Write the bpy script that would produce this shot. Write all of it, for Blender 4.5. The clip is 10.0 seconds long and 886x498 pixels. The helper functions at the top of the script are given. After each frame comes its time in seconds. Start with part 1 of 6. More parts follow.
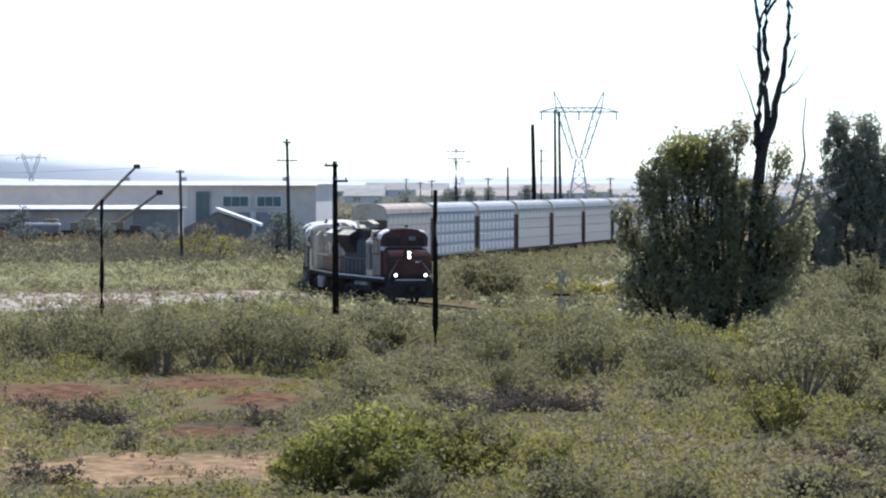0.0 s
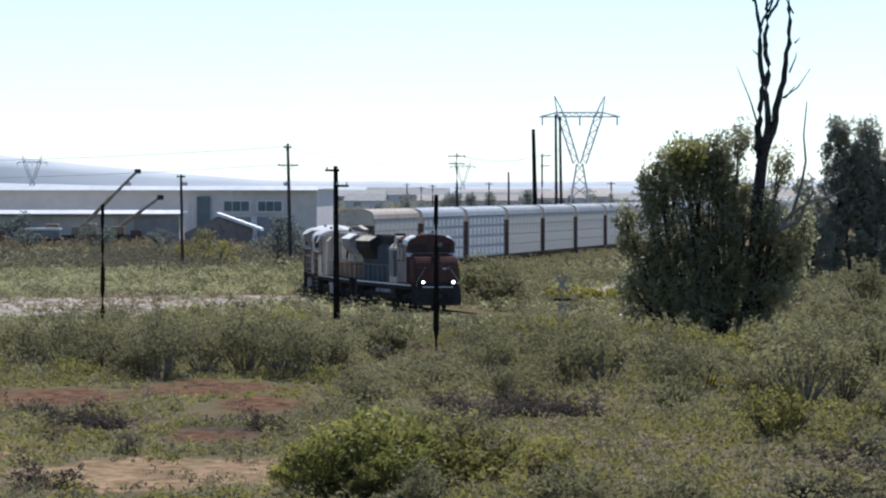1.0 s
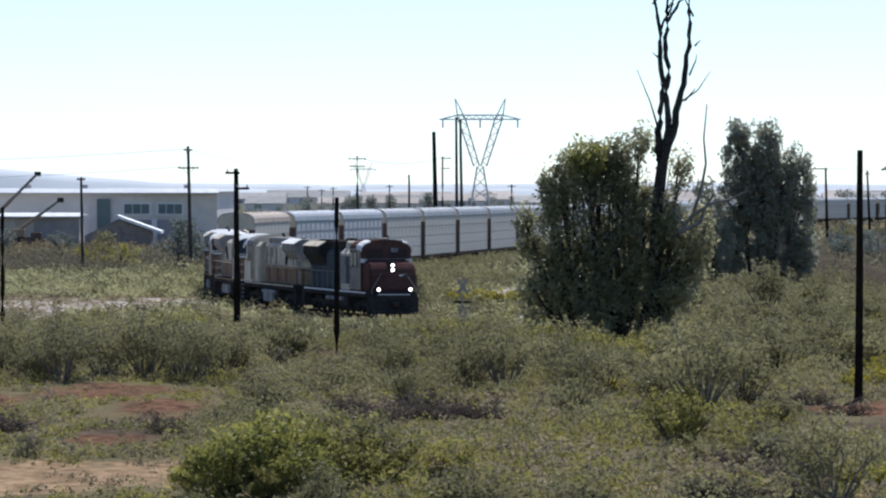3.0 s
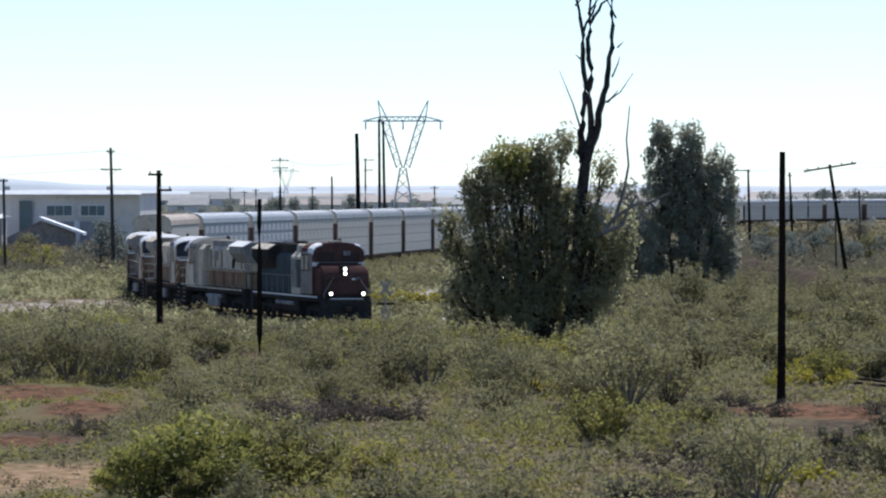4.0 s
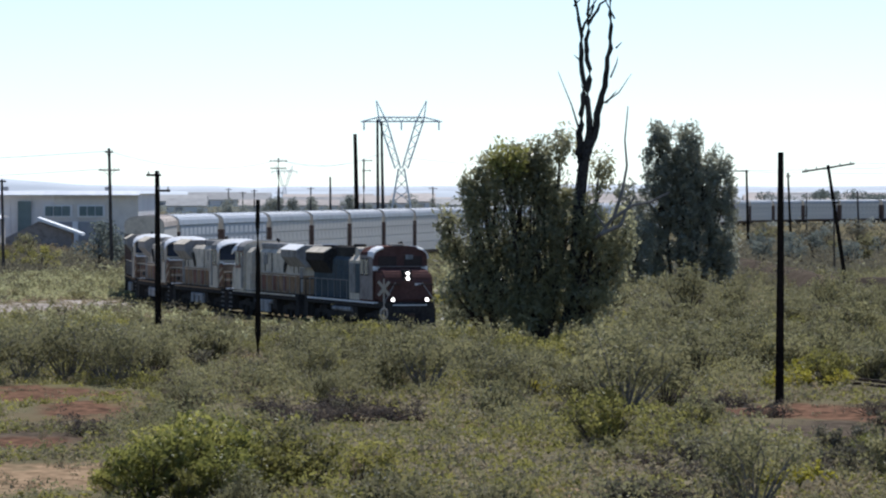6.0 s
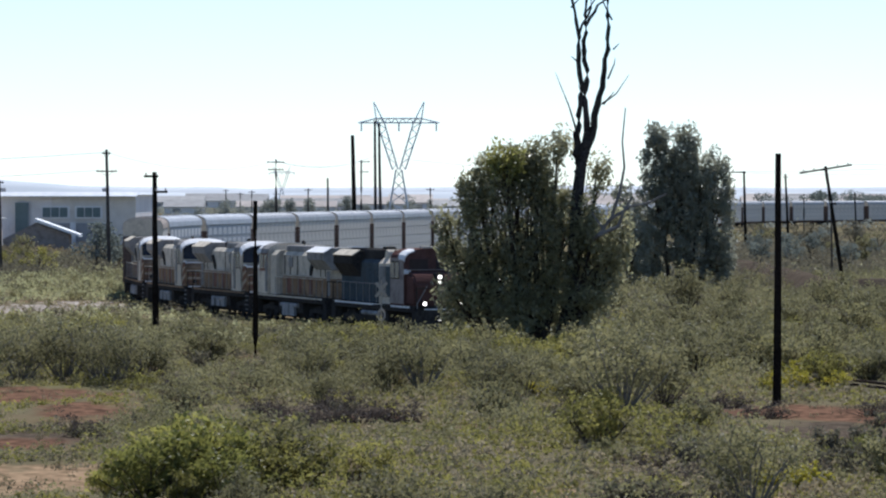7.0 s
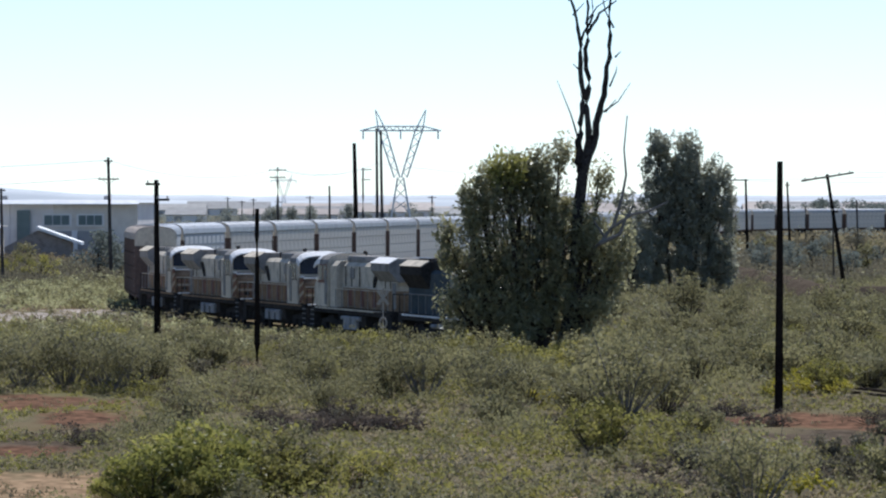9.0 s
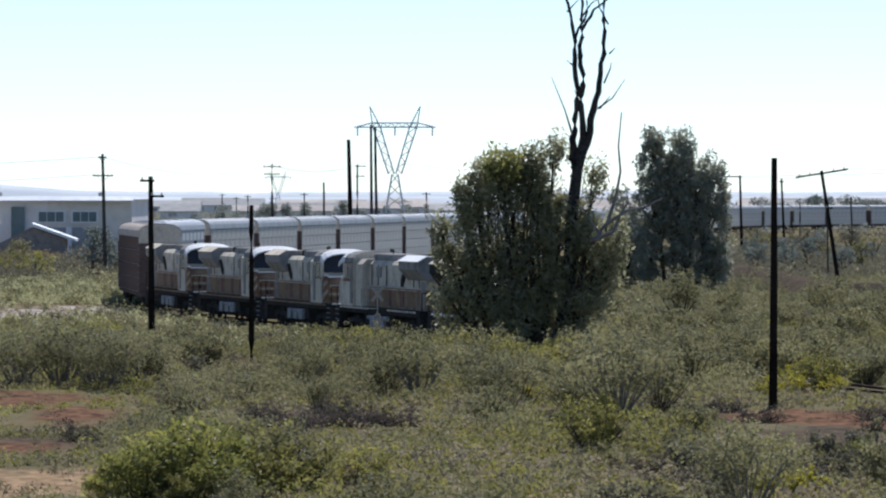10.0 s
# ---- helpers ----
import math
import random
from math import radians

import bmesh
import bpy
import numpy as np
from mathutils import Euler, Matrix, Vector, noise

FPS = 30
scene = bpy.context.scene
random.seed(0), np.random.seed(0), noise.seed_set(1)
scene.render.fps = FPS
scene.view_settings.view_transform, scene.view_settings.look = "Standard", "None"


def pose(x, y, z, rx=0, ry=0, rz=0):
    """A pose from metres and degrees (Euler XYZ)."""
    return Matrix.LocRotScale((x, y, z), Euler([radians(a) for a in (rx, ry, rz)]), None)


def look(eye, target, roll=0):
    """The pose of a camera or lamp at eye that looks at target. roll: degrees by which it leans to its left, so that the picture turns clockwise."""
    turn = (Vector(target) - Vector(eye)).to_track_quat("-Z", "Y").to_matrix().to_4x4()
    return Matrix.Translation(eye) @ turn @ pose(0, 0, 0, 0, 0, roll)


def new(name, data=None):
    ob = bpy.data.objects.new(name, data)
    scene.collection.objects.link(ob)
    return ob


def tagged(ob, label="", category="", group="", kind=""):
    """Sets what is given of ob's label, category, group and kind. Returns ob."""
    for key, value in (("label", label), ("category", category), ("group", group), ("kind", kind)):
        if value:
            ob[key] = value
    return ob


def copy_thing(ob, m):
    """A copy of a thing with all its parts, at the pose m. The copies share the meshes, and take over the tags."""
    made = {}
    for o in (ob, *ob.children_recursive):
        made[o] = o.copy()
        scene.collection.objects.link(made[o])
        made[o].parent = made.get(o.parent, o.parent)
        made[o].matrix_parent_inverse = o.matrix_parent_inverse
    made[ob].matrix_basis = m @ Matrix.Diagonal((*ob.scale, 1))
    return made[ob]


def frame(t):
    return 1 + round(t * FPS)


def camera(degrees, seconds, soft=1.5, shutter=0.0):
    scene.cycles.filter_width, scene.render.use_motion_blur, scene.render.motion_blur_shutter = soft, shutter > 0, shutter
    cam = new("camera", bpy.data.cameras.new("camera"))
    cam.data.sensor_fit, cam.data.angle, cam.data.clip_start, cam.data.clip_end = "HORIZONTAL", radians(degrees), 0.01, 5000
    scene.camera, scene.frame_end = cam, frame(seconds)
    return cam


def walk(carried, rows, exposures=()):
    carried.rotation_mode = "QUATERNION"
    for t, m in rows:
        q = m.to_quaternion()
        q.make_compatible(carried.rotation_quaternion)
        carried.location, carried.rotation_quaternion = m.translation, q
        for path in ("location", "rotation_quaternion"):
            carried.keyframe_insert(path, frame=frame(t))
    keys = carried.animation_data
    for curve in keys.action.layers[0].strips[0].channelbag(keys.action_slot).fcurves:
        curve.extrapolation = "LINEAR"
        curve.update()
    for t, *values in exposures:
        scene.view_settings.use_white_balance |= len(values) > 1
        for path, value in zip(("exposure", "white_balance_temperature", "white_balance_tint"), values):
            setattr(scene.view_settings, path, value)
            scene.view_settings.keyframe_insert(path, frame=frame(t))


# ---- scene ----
cam = camera(9.957, 10.0, soft=2.2)
EYE = (0.0, 0.0, 7.75)


def aim(t, pan, tilt):
    """A row of the path: seconds, degrees to the left and degrees below the level."""
    return (t, pose(*EYE, 90 - tilt, 0, pan))


CAM_ROWS = [
    (0.0, 1.9888, 0.7455),
    (0.3, 1.9958, 0.7194),
    (0.5, 1.9983, 0.7009),
    (1.0, 1.9983, 0.6914),
    (1.5, 1.9983, 0.6914),
    (2.1, 1.9983, 0.6914),
    (2.2, 1.6743, 0.6812),
    (2.4, 1.6297, 0.6780),
    (2.5, 1.1357, 0.6723),
    (2.8, 1.1205, 0.6685),
    (2.9, 0.9422, 0.6653),
    (3.0, 0.8773, 0.6621),
    (3.1, 0.8403, 0.6589),
    (3.2, 0.3183, 0.6525),
    (3.4, 0.1783, 0.6481),
    (3.8, 0.0382, 0.6443),
    (4.3, 0.0000, 0.6430),
    (5.5, 0.0000, 0.6430),
    (5.8, -0.0032, 0.6411),
    (6.5, -0.0318, 0.6271),
    (7.0, -0.0388, 0.6239),
    (7.5, -0.0191, 0.6334),
    (8.0, -0.0439, 0.6334),
    (8.5, -0.0293, 0.6334),
    (8.9, -0.0255, 0.6303),
    (9.0, -0.0191, 0.5354),
    (9.5, -0.0484, 0.5647),
    (10.0, -0.0828, 0.5742),
]
walk(cam, [aim(*r) for r in CAM_ROWS],
     exposures=[(0.0, 0.75, 5980, 11), (0.3, 0.65, 5980, 11), (0.7, 0.46, 5980, 11), (1.0, 0.38, 5980, 11), (10.0, 0.38, 5980, 11)])

# ---------- light ----------
SUN_ELEV, SUN_AZ = radians(50), radians(14)
world = bpy.data.worlds.new("world")
scene.world = world
world.use_nodes = True
wn = world.node_tree.nodes
sky = wn.new("ShaderNodeTexSky")
sky.sky_type, sky.sun_disc = "NISHITA", False
sky.sun_elevation, sky.sun_rotation = SUN_ELEV, SUN_AZ
sky.air_density, sky.dust_density, sky.ozone_density, sky.altitude = 0.8, 0.1, 4.0, 900
wn["Background"].inputs["Strength"].default_value = 0.1
world.node_tree.links.new(sky.outputs[0], wn["Background"].inputs["Color"])
sun = new("sun", bpy.data.lights.new("sun", "SUN"))
sun.data.energy, sun.data.angle, sun.data.color = 4.4, radians(0.6), (1.0, 0.965, 0.91)
TO_SUN = Vector((math.sin(SUN_AZ) * math.cos(SUN_ELEV), math.cos(SUN_AZ) * math.cos(SUN_ELEV), math.sin(SUN_ELEV)))
sun.matrix_world = look(TO_SUN * 200, (0, 0, 0))


# ---------- materials ----------
def surface(name, a, b, rough=0.7, metal=0.0, grain=6.0, patch=0.6, bump=0.15, dist=0.02, dirt=None, amount=0.0, shine=0.0):
    """Two colours mixed by a fine and a coarse noise, with relief and a dirt colour in blotches."""
    m = bpy.data.materials.new(name)
    m.use_nodes = True
    n, l = m.node_tree.nodes, m.node_tree.links
    bsdf = n["Principled BSDF"]
    co = n.new("ShaderNodeTexCoord")
    fine, coarse = n.new("ShaderNodeTexNoise"), n.new("ShaderNodeTexNoise")
    fine.inputs["Scale"].default_value, coarse.inputs["Scale"].default_value = grain, patch
    fine.inputs["Detail"].default_value, coarse.inputs["Detail"].default_value = 5, 4
    for tex in (fine, coarse):
        l.new(co.outputs["Object"], tex.inputs["Vector"])
    add = n.new("ShaderNodeMath")
    add.operation = "ADD"
    l.new(fine.outputs["Fac"], add.inputs[0])
    l.new(coarse.outputs["Fac"], add.inputs[1])
    ramp = n.new("ShaderNodeMapRange")
    ramp.inputs["From Min"].default_value, ramp.inputs["From Max"].default_value = 0.75, 1.25
    l.new(add.outputs[0], ramp.inputs["Value"])
    mix = n.new("ShaderNodeMix")
    mix.data_type = "RGBA"
    mix.inputs["A"].default_value, mix.inputs["B"].default_value = (*a, 1), (*b, 1)
    l.new(ramp.outputs[0], mix.inputs["Factor"])
    out = mix.outputs["Result"]
    if dirt:
        spots = n.new("ShaderNodeTexNoise")
        spots.inputs["Scale"].default_value, spots.inputs["Detail"].default_value = patch * 2.3, 6
        l.new(co.outputs["Object"], spots.inputs["Vector"])
        lim = n.new("ShaderNodeMapRange")
        lim.inputs["From Min"].default_value, lim.inputs["From Max"].default_value = 0.48, 0.68
        lim.inputs["To Max"].default_value = amount
        l.new(spots.outputs["Fac"], lim.inputs["Value"])
        mix2 = n.new("ShaderNodeMix")
        mix2.data_type = "RGBA"
        mix2.inputs["B"].default_value = (*dirt, 1)
        l.new(lim.outputs[0], mix2.inputs["Factor"])
        l.new(out, mix2.inputs["A"])
        out = mix2.outputs["Result"]
    l.new(out, bsdf.inputs["Base Color"])
    bsdf.inputs["Roughness"].default_value, bsdf.inputs["Metallic"].default_value = rough, metal
    bsdf.inputs["Specular IOR Level"].default_value = shine
    if bump:
        bp = n.new("ShaderNodeBump")
        bp.inputs["Strength"].default_value, bp.inputs["Distance"].default_value = bump, dist
        l.new(fine.outputs["Fac"], bp.inputs["Height"])
        l.new(bp.outputs[0], bsdf.inputs["Normal"])
    return m


def leafy(name, a, b, c, through_light=0.35, shine=0.15, rough=0.5):
    """Leaves: a colour for each leaf out of three, with light shining through."""
    m = bpy.data.materials.new(name)
    m.use_nodes = True
    n, l = m.node_tree.nodes, m.node_tree.links
    bsdf = n["Principled BSDF"]
    geo = n.new("ShaderNodeNewGeometry")
    ramp = n.new("ShaderNodeValToRGB")
    ramp.color_ramp.elements[0].color, ramp.color_ramp.elements[1].color = (*a, 1), (*c, 1)
    ramp.color_ramp.elements.new(0.55).color = (*b, 1)
    info = n.new("ShaderNodeObjectInfo")
    sums = n.new("ShaderNodeMath")
    sums.operation = "MULTIPLY_ADD"
    sums.inputs[1].default_value = 0.24
    l.new(info.outputs["Random"], sums.inputs[0])
    half = n.new("ShaderNodeMath")
    half.operation = "MULTIPLY"
    half.inputs[1].default_value = 0.24
    l.new(geo.outputs["Random Per Island"], half.inputs[0])
    drift = n.new("ShaderNodeTexNoise")
    drift.inputs["Scale"].default_value, drift.inputs["Detail"].default_value = 0.3, 3
    l.new(geo.outputs["Position"], drift.inputs["Vector"])
    stretch = n.new("ShaderNodeMapRange")
    stretch.inputs["From Min"].default_value, stretch.inputs["From Max"].default_value, stretch.inputs["To Max"].default_value = 0.35, 0.65, 0.34
    l.new(drift.outputs["Fac"], stretch.inputs["Value"])
    wide = n.new("ShaderNodeTexNoise")
    wide.inputs["Scale"].default_value, wide.inputs["Detail"].default_value = 0.07, 2
    l.new(geo.outputs["Position"], wide.inputs["Vector"])
    broad = n.new("ShaderNodeMapRange")
    broad.inputs["From Min"].default_value, broad.inputs["From Max"].default_value, broad.inputs["To Max"].default_value = 0.36, 0.64, 0.26
    l.new(wide.outputs["Fac"], broad.inputs["Value"])
    drifts = n.new("ShaderNodeMath")
    drifts.operation = "ADD"
    l.new(stretch.outputs[0], drifts.inputs[0])
    l.new(broad.outputs[0], drifts.inputs[1])
    both = n.new("ShaderNodeMath")
    both.operation = "ADD"
    l.new(half.outputs[0], both.inputs[0])
    l.new(drifts.outputs[0], both.inputs[1])
    l.new(both.outputs[0], sums.inputs[2])
    l.new(sums.outputs[0], ramp.inputs["Fac"])
    l.new(ramp.outputs["Color"], bsdf.inputs["Base Color"])
    bsdf.inputs["Roughness"].default_value = rough
    bsdf.inputs["Specular IOR Level"].default_value = shine
    tr = n.new("ShaderNodeBsdfTranslucent")
    l.new(ramp.outputs["Color"], tr.inputs["Color"])
    mix = n.new("ShaderNodeMixShader")
    mix.inputs[0].default_value = through_light
    l.new(bsdf.outputs[0], mix.inputs[1])
    l.new(tr.outputs[0], mix.inputs[2])
    l.new(mix.outputs[0], n["Material Output"].inputs["Surface"])
    return m


def glowing(name, colour, strength):
    m = bpy.data.materials.new(name)
    m.use_nodes = True
    bsdf = m.node_tree.nodes["Principled BSDF"]
    bsdf.inputs["Base Color"].default_value = (*colour, 1)
    bsdf.inputs["Emission Color"].default_value = (*colour, 1)
    bsdf.inputs["Emission Strength"].default_value = strength
    return m


def soil():
    """Dry ground: dull litter and straw, with red earth, pale dust, twig litter and grey dirt where the sheet's own values say so."""
    m = surface("soil", (0.105, 0.09, 0.052), (0.165, 0.14, 0.085), 0.95, 0, 3.0, 0.08, 0.6, 0.05)
    n, l = m.node_tree.nodes, m.node_tree.links
    bsdf = n["Principled BSDF"]
    old = bsdf.inputs["Base Color"].links[0].from_socket
    co = n.new("ShaderNodeTexCoord")

    def noise_of(scale, shift, squeeze, detail):
        tex, place = n.new("ShaderNodeTexNoise"), n.new("ShaderNodeMapping")
        tex.inputs["Scale"].default_value, tex.inputs["Detail"].default_value = scale, detail
        place.inputs["Location"].default_value, place.inputs["Scale"].default_value = (shift, 12, 0), (1, squeeze, 1)
        l.new(co.outputs["Object"], place.inputs["Vector"])
        l.new(place.outputs[0], tex.inputs["Vector"])
        return tex.outputs["Fac"]

    def lay(colour_a, colour_b, value, lo, hi, top, speck):
        nonlocal old
        lim, tone, mix = n.new("ShaderNodeMapRange"), n.new("ShaderNodeMix"), n.new("ShaderNodeMix")
        lim.inputs["From Min"].default_value, lim.inputs["From Max"].default_value, lim.inputs["To Max"].default_value = lo, hi, top
        l.new(value, lim.inputs["Value"])
        tone.data_type = mix.data_type = "RGBA"
        tone.inputs["A"].default_value, tone.inputs["B"].default_value = (*colour_a, 1), (*colour_b, 1)
        wide = n.new("ShaderNodeMapRange")
        wide.inputs["From Min"].default_value, wide.inputs["From Max"].default_value = 0.32, 0.68
        l.new(noise_of(speck, 41, 0.45, 6), wide.inputs["Value"])
        l.new(wide.outputs[0], tone.inputs["Factor"])
        l.new(lim.outputs[0], mix.inputs["Factor"])
        l.new(old, mix.inputs["A"])
        l.new(tone.outputs["Result"], mix.inputs["B"])
        old = mix.outputs["Result"]

    lay((0.17, 0.085, 0.052), (0.14, 0.08, 0.05), noise_of(0.11, 33, 0.5, 5), 0.54, 0.66, 0.5, 1.0)
    lay((0.125, 0.115, 0.055), (0.16, 0.14, 0.075), noise_of(0.19, 57, 0.5, 5), 0.5, 0.62, 0.85, 1.0)
    for name, a, b in (("grey_dirt", (0.27, 0.235, 0.20), (0.46, 0.405, 0.35)), ("twig_litter", (0.045, 0.036, 0.028), (0.13, 0.10, 0.074)),
                       ("red_earth", (0.062, 0.037, 0.026), (0.205, 0.112, 0.072)), ("pale_dirt", (0.15, 0.10, 0.06), (0.37, 0.255, 0.155))):
        own = n.new("ShaderNodeAttribute")
        own.attribute_name = name
        rough = n.new("ShaderNodeMath")
        rough.operation = "MULTIPLY_ADD"
        rough.inputs[1].default_value = 1.5
        l.new(noise_of(0.55, len(name) * 7.3, 0.35, 7), rough.inputs[0])
        l.new(own.outputs["Fac"], rough.inputs[2])
        lay(a, b, rough.outputs[0], 1.12, 1.4, 0.95, 2.2 if name != "grey_dirt" else 0.3)
    l.new(old, bsdf.inputs["Base Color"])
    return m


SOIL = soil()
PALEWOOD = surface("bleached_wood", (0.13, 0.122, 0.115), (0.22, 0.205, 0.19), 0.85, 0, 9.0, 0.8, 0.3)
TANKGREY = surface("dusty_tank", (0.24, 0.24, 0.24), (0.36, 0.354, 0.342), 0.7, 0, 5.0, 0.5, 0.05, 0.01, (0.05, 0.045, 0.04), 0.5)
BANKSOIL = surface("bank_earth", (0.055, 0.043, 0.033), (0.105, 0.084, 0.063), 0.95, 0, 3.0, 0.3, 0.6, 0.05)
BALLAST = surface("ballast", (0.14, 0.125, 0.11), (0.27, 0.24, 0.21), 0.95, 0, 14.0, 0.4, 0.9, 0.05)
RUST = surface("rusty_rail", (0.055, 0.04, 0.032), (0.11, 0.08, 0.06), 0.6, 0.3, 20, 1.0)
OLDWOOD = surface("tarred_wood", (0.010, 0.008, 0.007), (0.028, 0.022, 0.018), 0.85, 0, 9.0, 0.8, 0.5, 0.02)
GREYWOOD = surface("weathered_wood", (0.05, 0.045, 0.042), (0.095, 0.085, 0.078), 0.85, 0, 9.0, 0.8, 0.4, 0.02)
DEADWOOD = surface("dead_wood", (0.022, 0.02, 0.019), (0.075, 0.068, 0.063), 0.85, 0, 7.0, 0.7, 0.5, 0.03)
BARK = surface("bark", (0.033, 0.0248, 0.0193), (0.0715, 0.055, 0.044), 0.9, 0, 8.0, 0.8, 0.6, 0.03)
TWIG = surface("twigs", (0.055, 0.045, 0.037), (0.115, 0.095, 0.078), 0.9, 0, 12.0, 1.0, 0.2)
PALEMETAL = surface("galvanised_steel", (0.521, 0.484, 0.43), (0.693, 0.648, 0.586), 0.5, 0.15, 3.0, 0.25, 0.05, 0.01, (0.24, 0.21, 0.19), 0.45)
PALEMETAL2 = surface("clean_galvanised_steel", (0.374, 0.391, 0.416), (0.459, 0.476, 0.501), 0.45, 0.2, 3.0, 0.25, 0.05, 0.01, (0.4, 0.38, 0.36), 0.3)
ROOFMETAL = surface("roof_steel", (0.31, 0.315, 0.32), (0.42, 0.425, 0.43), 0.45, 0.3, 3.0, 0.3, 0.05, 0.01, (0.25, 0.22, 0.2), 0.3)
TANROOF = surface("dusty_tan_roof", (0.42, 0.36, 0.31), (0.54, 0.47, 0.41), 0.6, 0.1, 3.0, 0.3, 0.05, 0.01, (0.3, 0.25, 0.2), 0.4)
RIBSTEEL = surface("rib_steel", (0.312, 0.324, 0.336), (0.456, 0.468, 0.48), 0.5, 0.4, 5.0, 0.4, 0.05, 0.01, (0.2, 0.15, 0.12), 0.5)
BROWN = surface("brown_car_paint", (0.0975, 0.0715, 0.0611), (0.156, 0.114, 0.0975), 0.7, 0.0, 5.0, 0.5, 0.1, 0.01, (0.13, 0.105, 0.09), 0.4)
BLACKSTEEL = surface("grimy_black_steel", (0.03, 0.028, 0.027), (0.066, 0.061, 0.056), 0.65, 0.0, 6.0, 0.6, 0.15, 0.01, (0.05, 0.043, 0.036), 0.3)
ORANGE = surface("orange_red_paint", (0.0897, 0.0489, 0.043), (0.125, 0.0704, 0.0606), 0.5, 0.0, 5.0, 0.5, 0.05, 0.01, (0.09, 0.045, 0.035), 0.5)
DARKGREEN = surface("dark_green_paint", (0.0562, 0.0725, 0.08), (0.106, 0.122, 0.13), 0.45, 0.0, 5.0, 0.5, 0.05, 0.01, (0.1, 0.09, 0.08), 0.4)
GREYPAINT = surface("loco_grey_paint", (0.498, 0.439, 0.35), (0.659, 0.586, 0.473), 0.5, 0.0, 5.0, 0.5, 0.05, 0.01, (0.16, 0.14, 0.12), 0.5)
MIDGREY = surface("mid_grey_paint", (0.229, 0.22, 0.207), (0.334, 0.32, 0.299), 0.5, 0.0, 5.0, 0.5, 0.05, 0.01, (0.09, 0.08, 0.07), 0.5)
MUSTARD = surface("mustard_paint", (0.241, 0.168, 0.109), (0.339, 0.238, 0.152), 0.55, 0.0, 5.0, 0.6, 0.05, 0.01, (0.14, 0.09, 0.06), 0.6)
REDBROWN = surface("faded_red_paint", (0.188, 0.103, 0.0813), (0.263, 0.15, 0.119), 0.55, 0.0, 5.0, 0.6, 0.05, 0.01, (0.1, 0.06, 0.05), 0.5)
STRIPEPALE = surface("pale_stripe_paint", (0.40, 0.34, 0.27), (0.5, 0.43, 0.34), 0.6, 0, 8.0, 0.9, 0.05)
WHITEPAINT = surface("dusty_white_paint", (0.72, 0.71, 0.69), (0.84, 0.83, 0.81), 0.45, 0.0, 8.0, 0.9, 0.05)
GLASS = surface("dark_window_glass", (0.02, 0.03, 0.05), (0.035, 0.05, 0.08), 0.25, 0.0, 3, 0.5, 0.0, shine=0.15)
WALLPAINT = surface("pale_sheet_wall", (0.76, 0.72, 0.69), (0.84, 0.80, 0.77), 0.7, 0.0, 1.0, 0.08, 0.05, 0.01, (0.56, 0.54, 0.53), 0.4)
CRANEPAINT = surface("dusty_tan_paint", (0.26, 0.20, 0.14), (0.34, 0.27, 0.19), 0.6, 0.0, 3.0, 0.4, 0.05)
TANWALL = surface("tan_sheet_wall", (0.66, 0.61, 0.54), (0.76, 0.71, 0.64), 0.7, 0.0, 1.0, 0.08, 0.05, 0.01, (0.34, 0.3, 0.26), 0.4)
WHITEROOF = surface("white_sheet_roof", (0.66, 0.67, 0.68), (0.8, 0.8, 0.8), 0.45, 0.1, 1.0, 0.1, 0.03)
SLATEWALL = surface("slate_blue_wall", (0.276, 0.27, 0.27), (0.372, 0.366, 0.36), 0.7, 0.0, 1.0, 0.1, 0.05)
GREENPANE = surface("green_tinted_panel", (0.14, 0.185, 0.185), (0.19, 0.235, 0.23), 0.25, 0.0, 1.0, 0.2, 0.0)
CONCRETE = surface("concrete", (0.33, 0.32, 0.30), (0.43, 0.42, 0.40), 0.85, 0, 2.0, 0.3, 0.2)
PYLONSTEEL = surface("pylon_steel", (0.56, 0.6, 0.62), (0.68, 0.71, 0.73), 0.6, 0.1, 2.0, 0.2, 0.0)
# Pale blue-grey stands in for the air's haze over the hills.
FARHILL = surface("hazy_far_hill", (0.45, 0.48, 0.50), (0.54, 0.565, 0.58), 1.0, 0, 0.01, 0.002, 0.0)
# Town walls kept very pale, with the distance haze in their colour.
FARTOWN = surface("hazy_far_wall", (0.80, 0.755, 0.70), (0.87, 0.83, 0.78), 0.9, 0, 0.2, 0.03, 0.0)
FARROOF = surface("dusty_tan_sheet", (0.46, 0.40, 0.35), (0.58, 0.52, 0.46), 0.8, 0, 0.3, 0.03, 0.0)
DARKGLASS = surface("brown_tinted_glass", (0.035, 0.024, 0.024), (0.05, 0.035, 0.034), 0.25, 0.0, 3, 0.5, 0.0, shine=0.12)
LAMP = glowing("lamp_glass", (1.0, 0.93, 0.84), 3.5)
CLADDING = surface("faded_brown_grey_paint", (0.247, 0.215, 0.195), (0.338, 0.299, 0.273), 0.55, 0, 5.0, 0.6, 0.05, 0.01, (0.12, 0.09, 0.08), 0.5)
SIGNPAINT = surface("faded_sign_paint", (0.34, 0.306, 0.255), (0.442, 0.399, 0.34), 0.7, 0, 8.0, 2.0, 0.1)
SCRUB = leafy("scrub_leaves", (0.108, 0.10, 0.053), (0.215, 0.198, 0.099), (0.34, 0.31, 0.15), 0.5, 0.08, 0.5)
SCRUBDARK = leafy("glossy_bush_leaves", (0.10, 0.104, 0.036), (0.24, 0.236, 0.062), (0.46, 0.42, 0.12), 0.5, 0.16, 0.48)
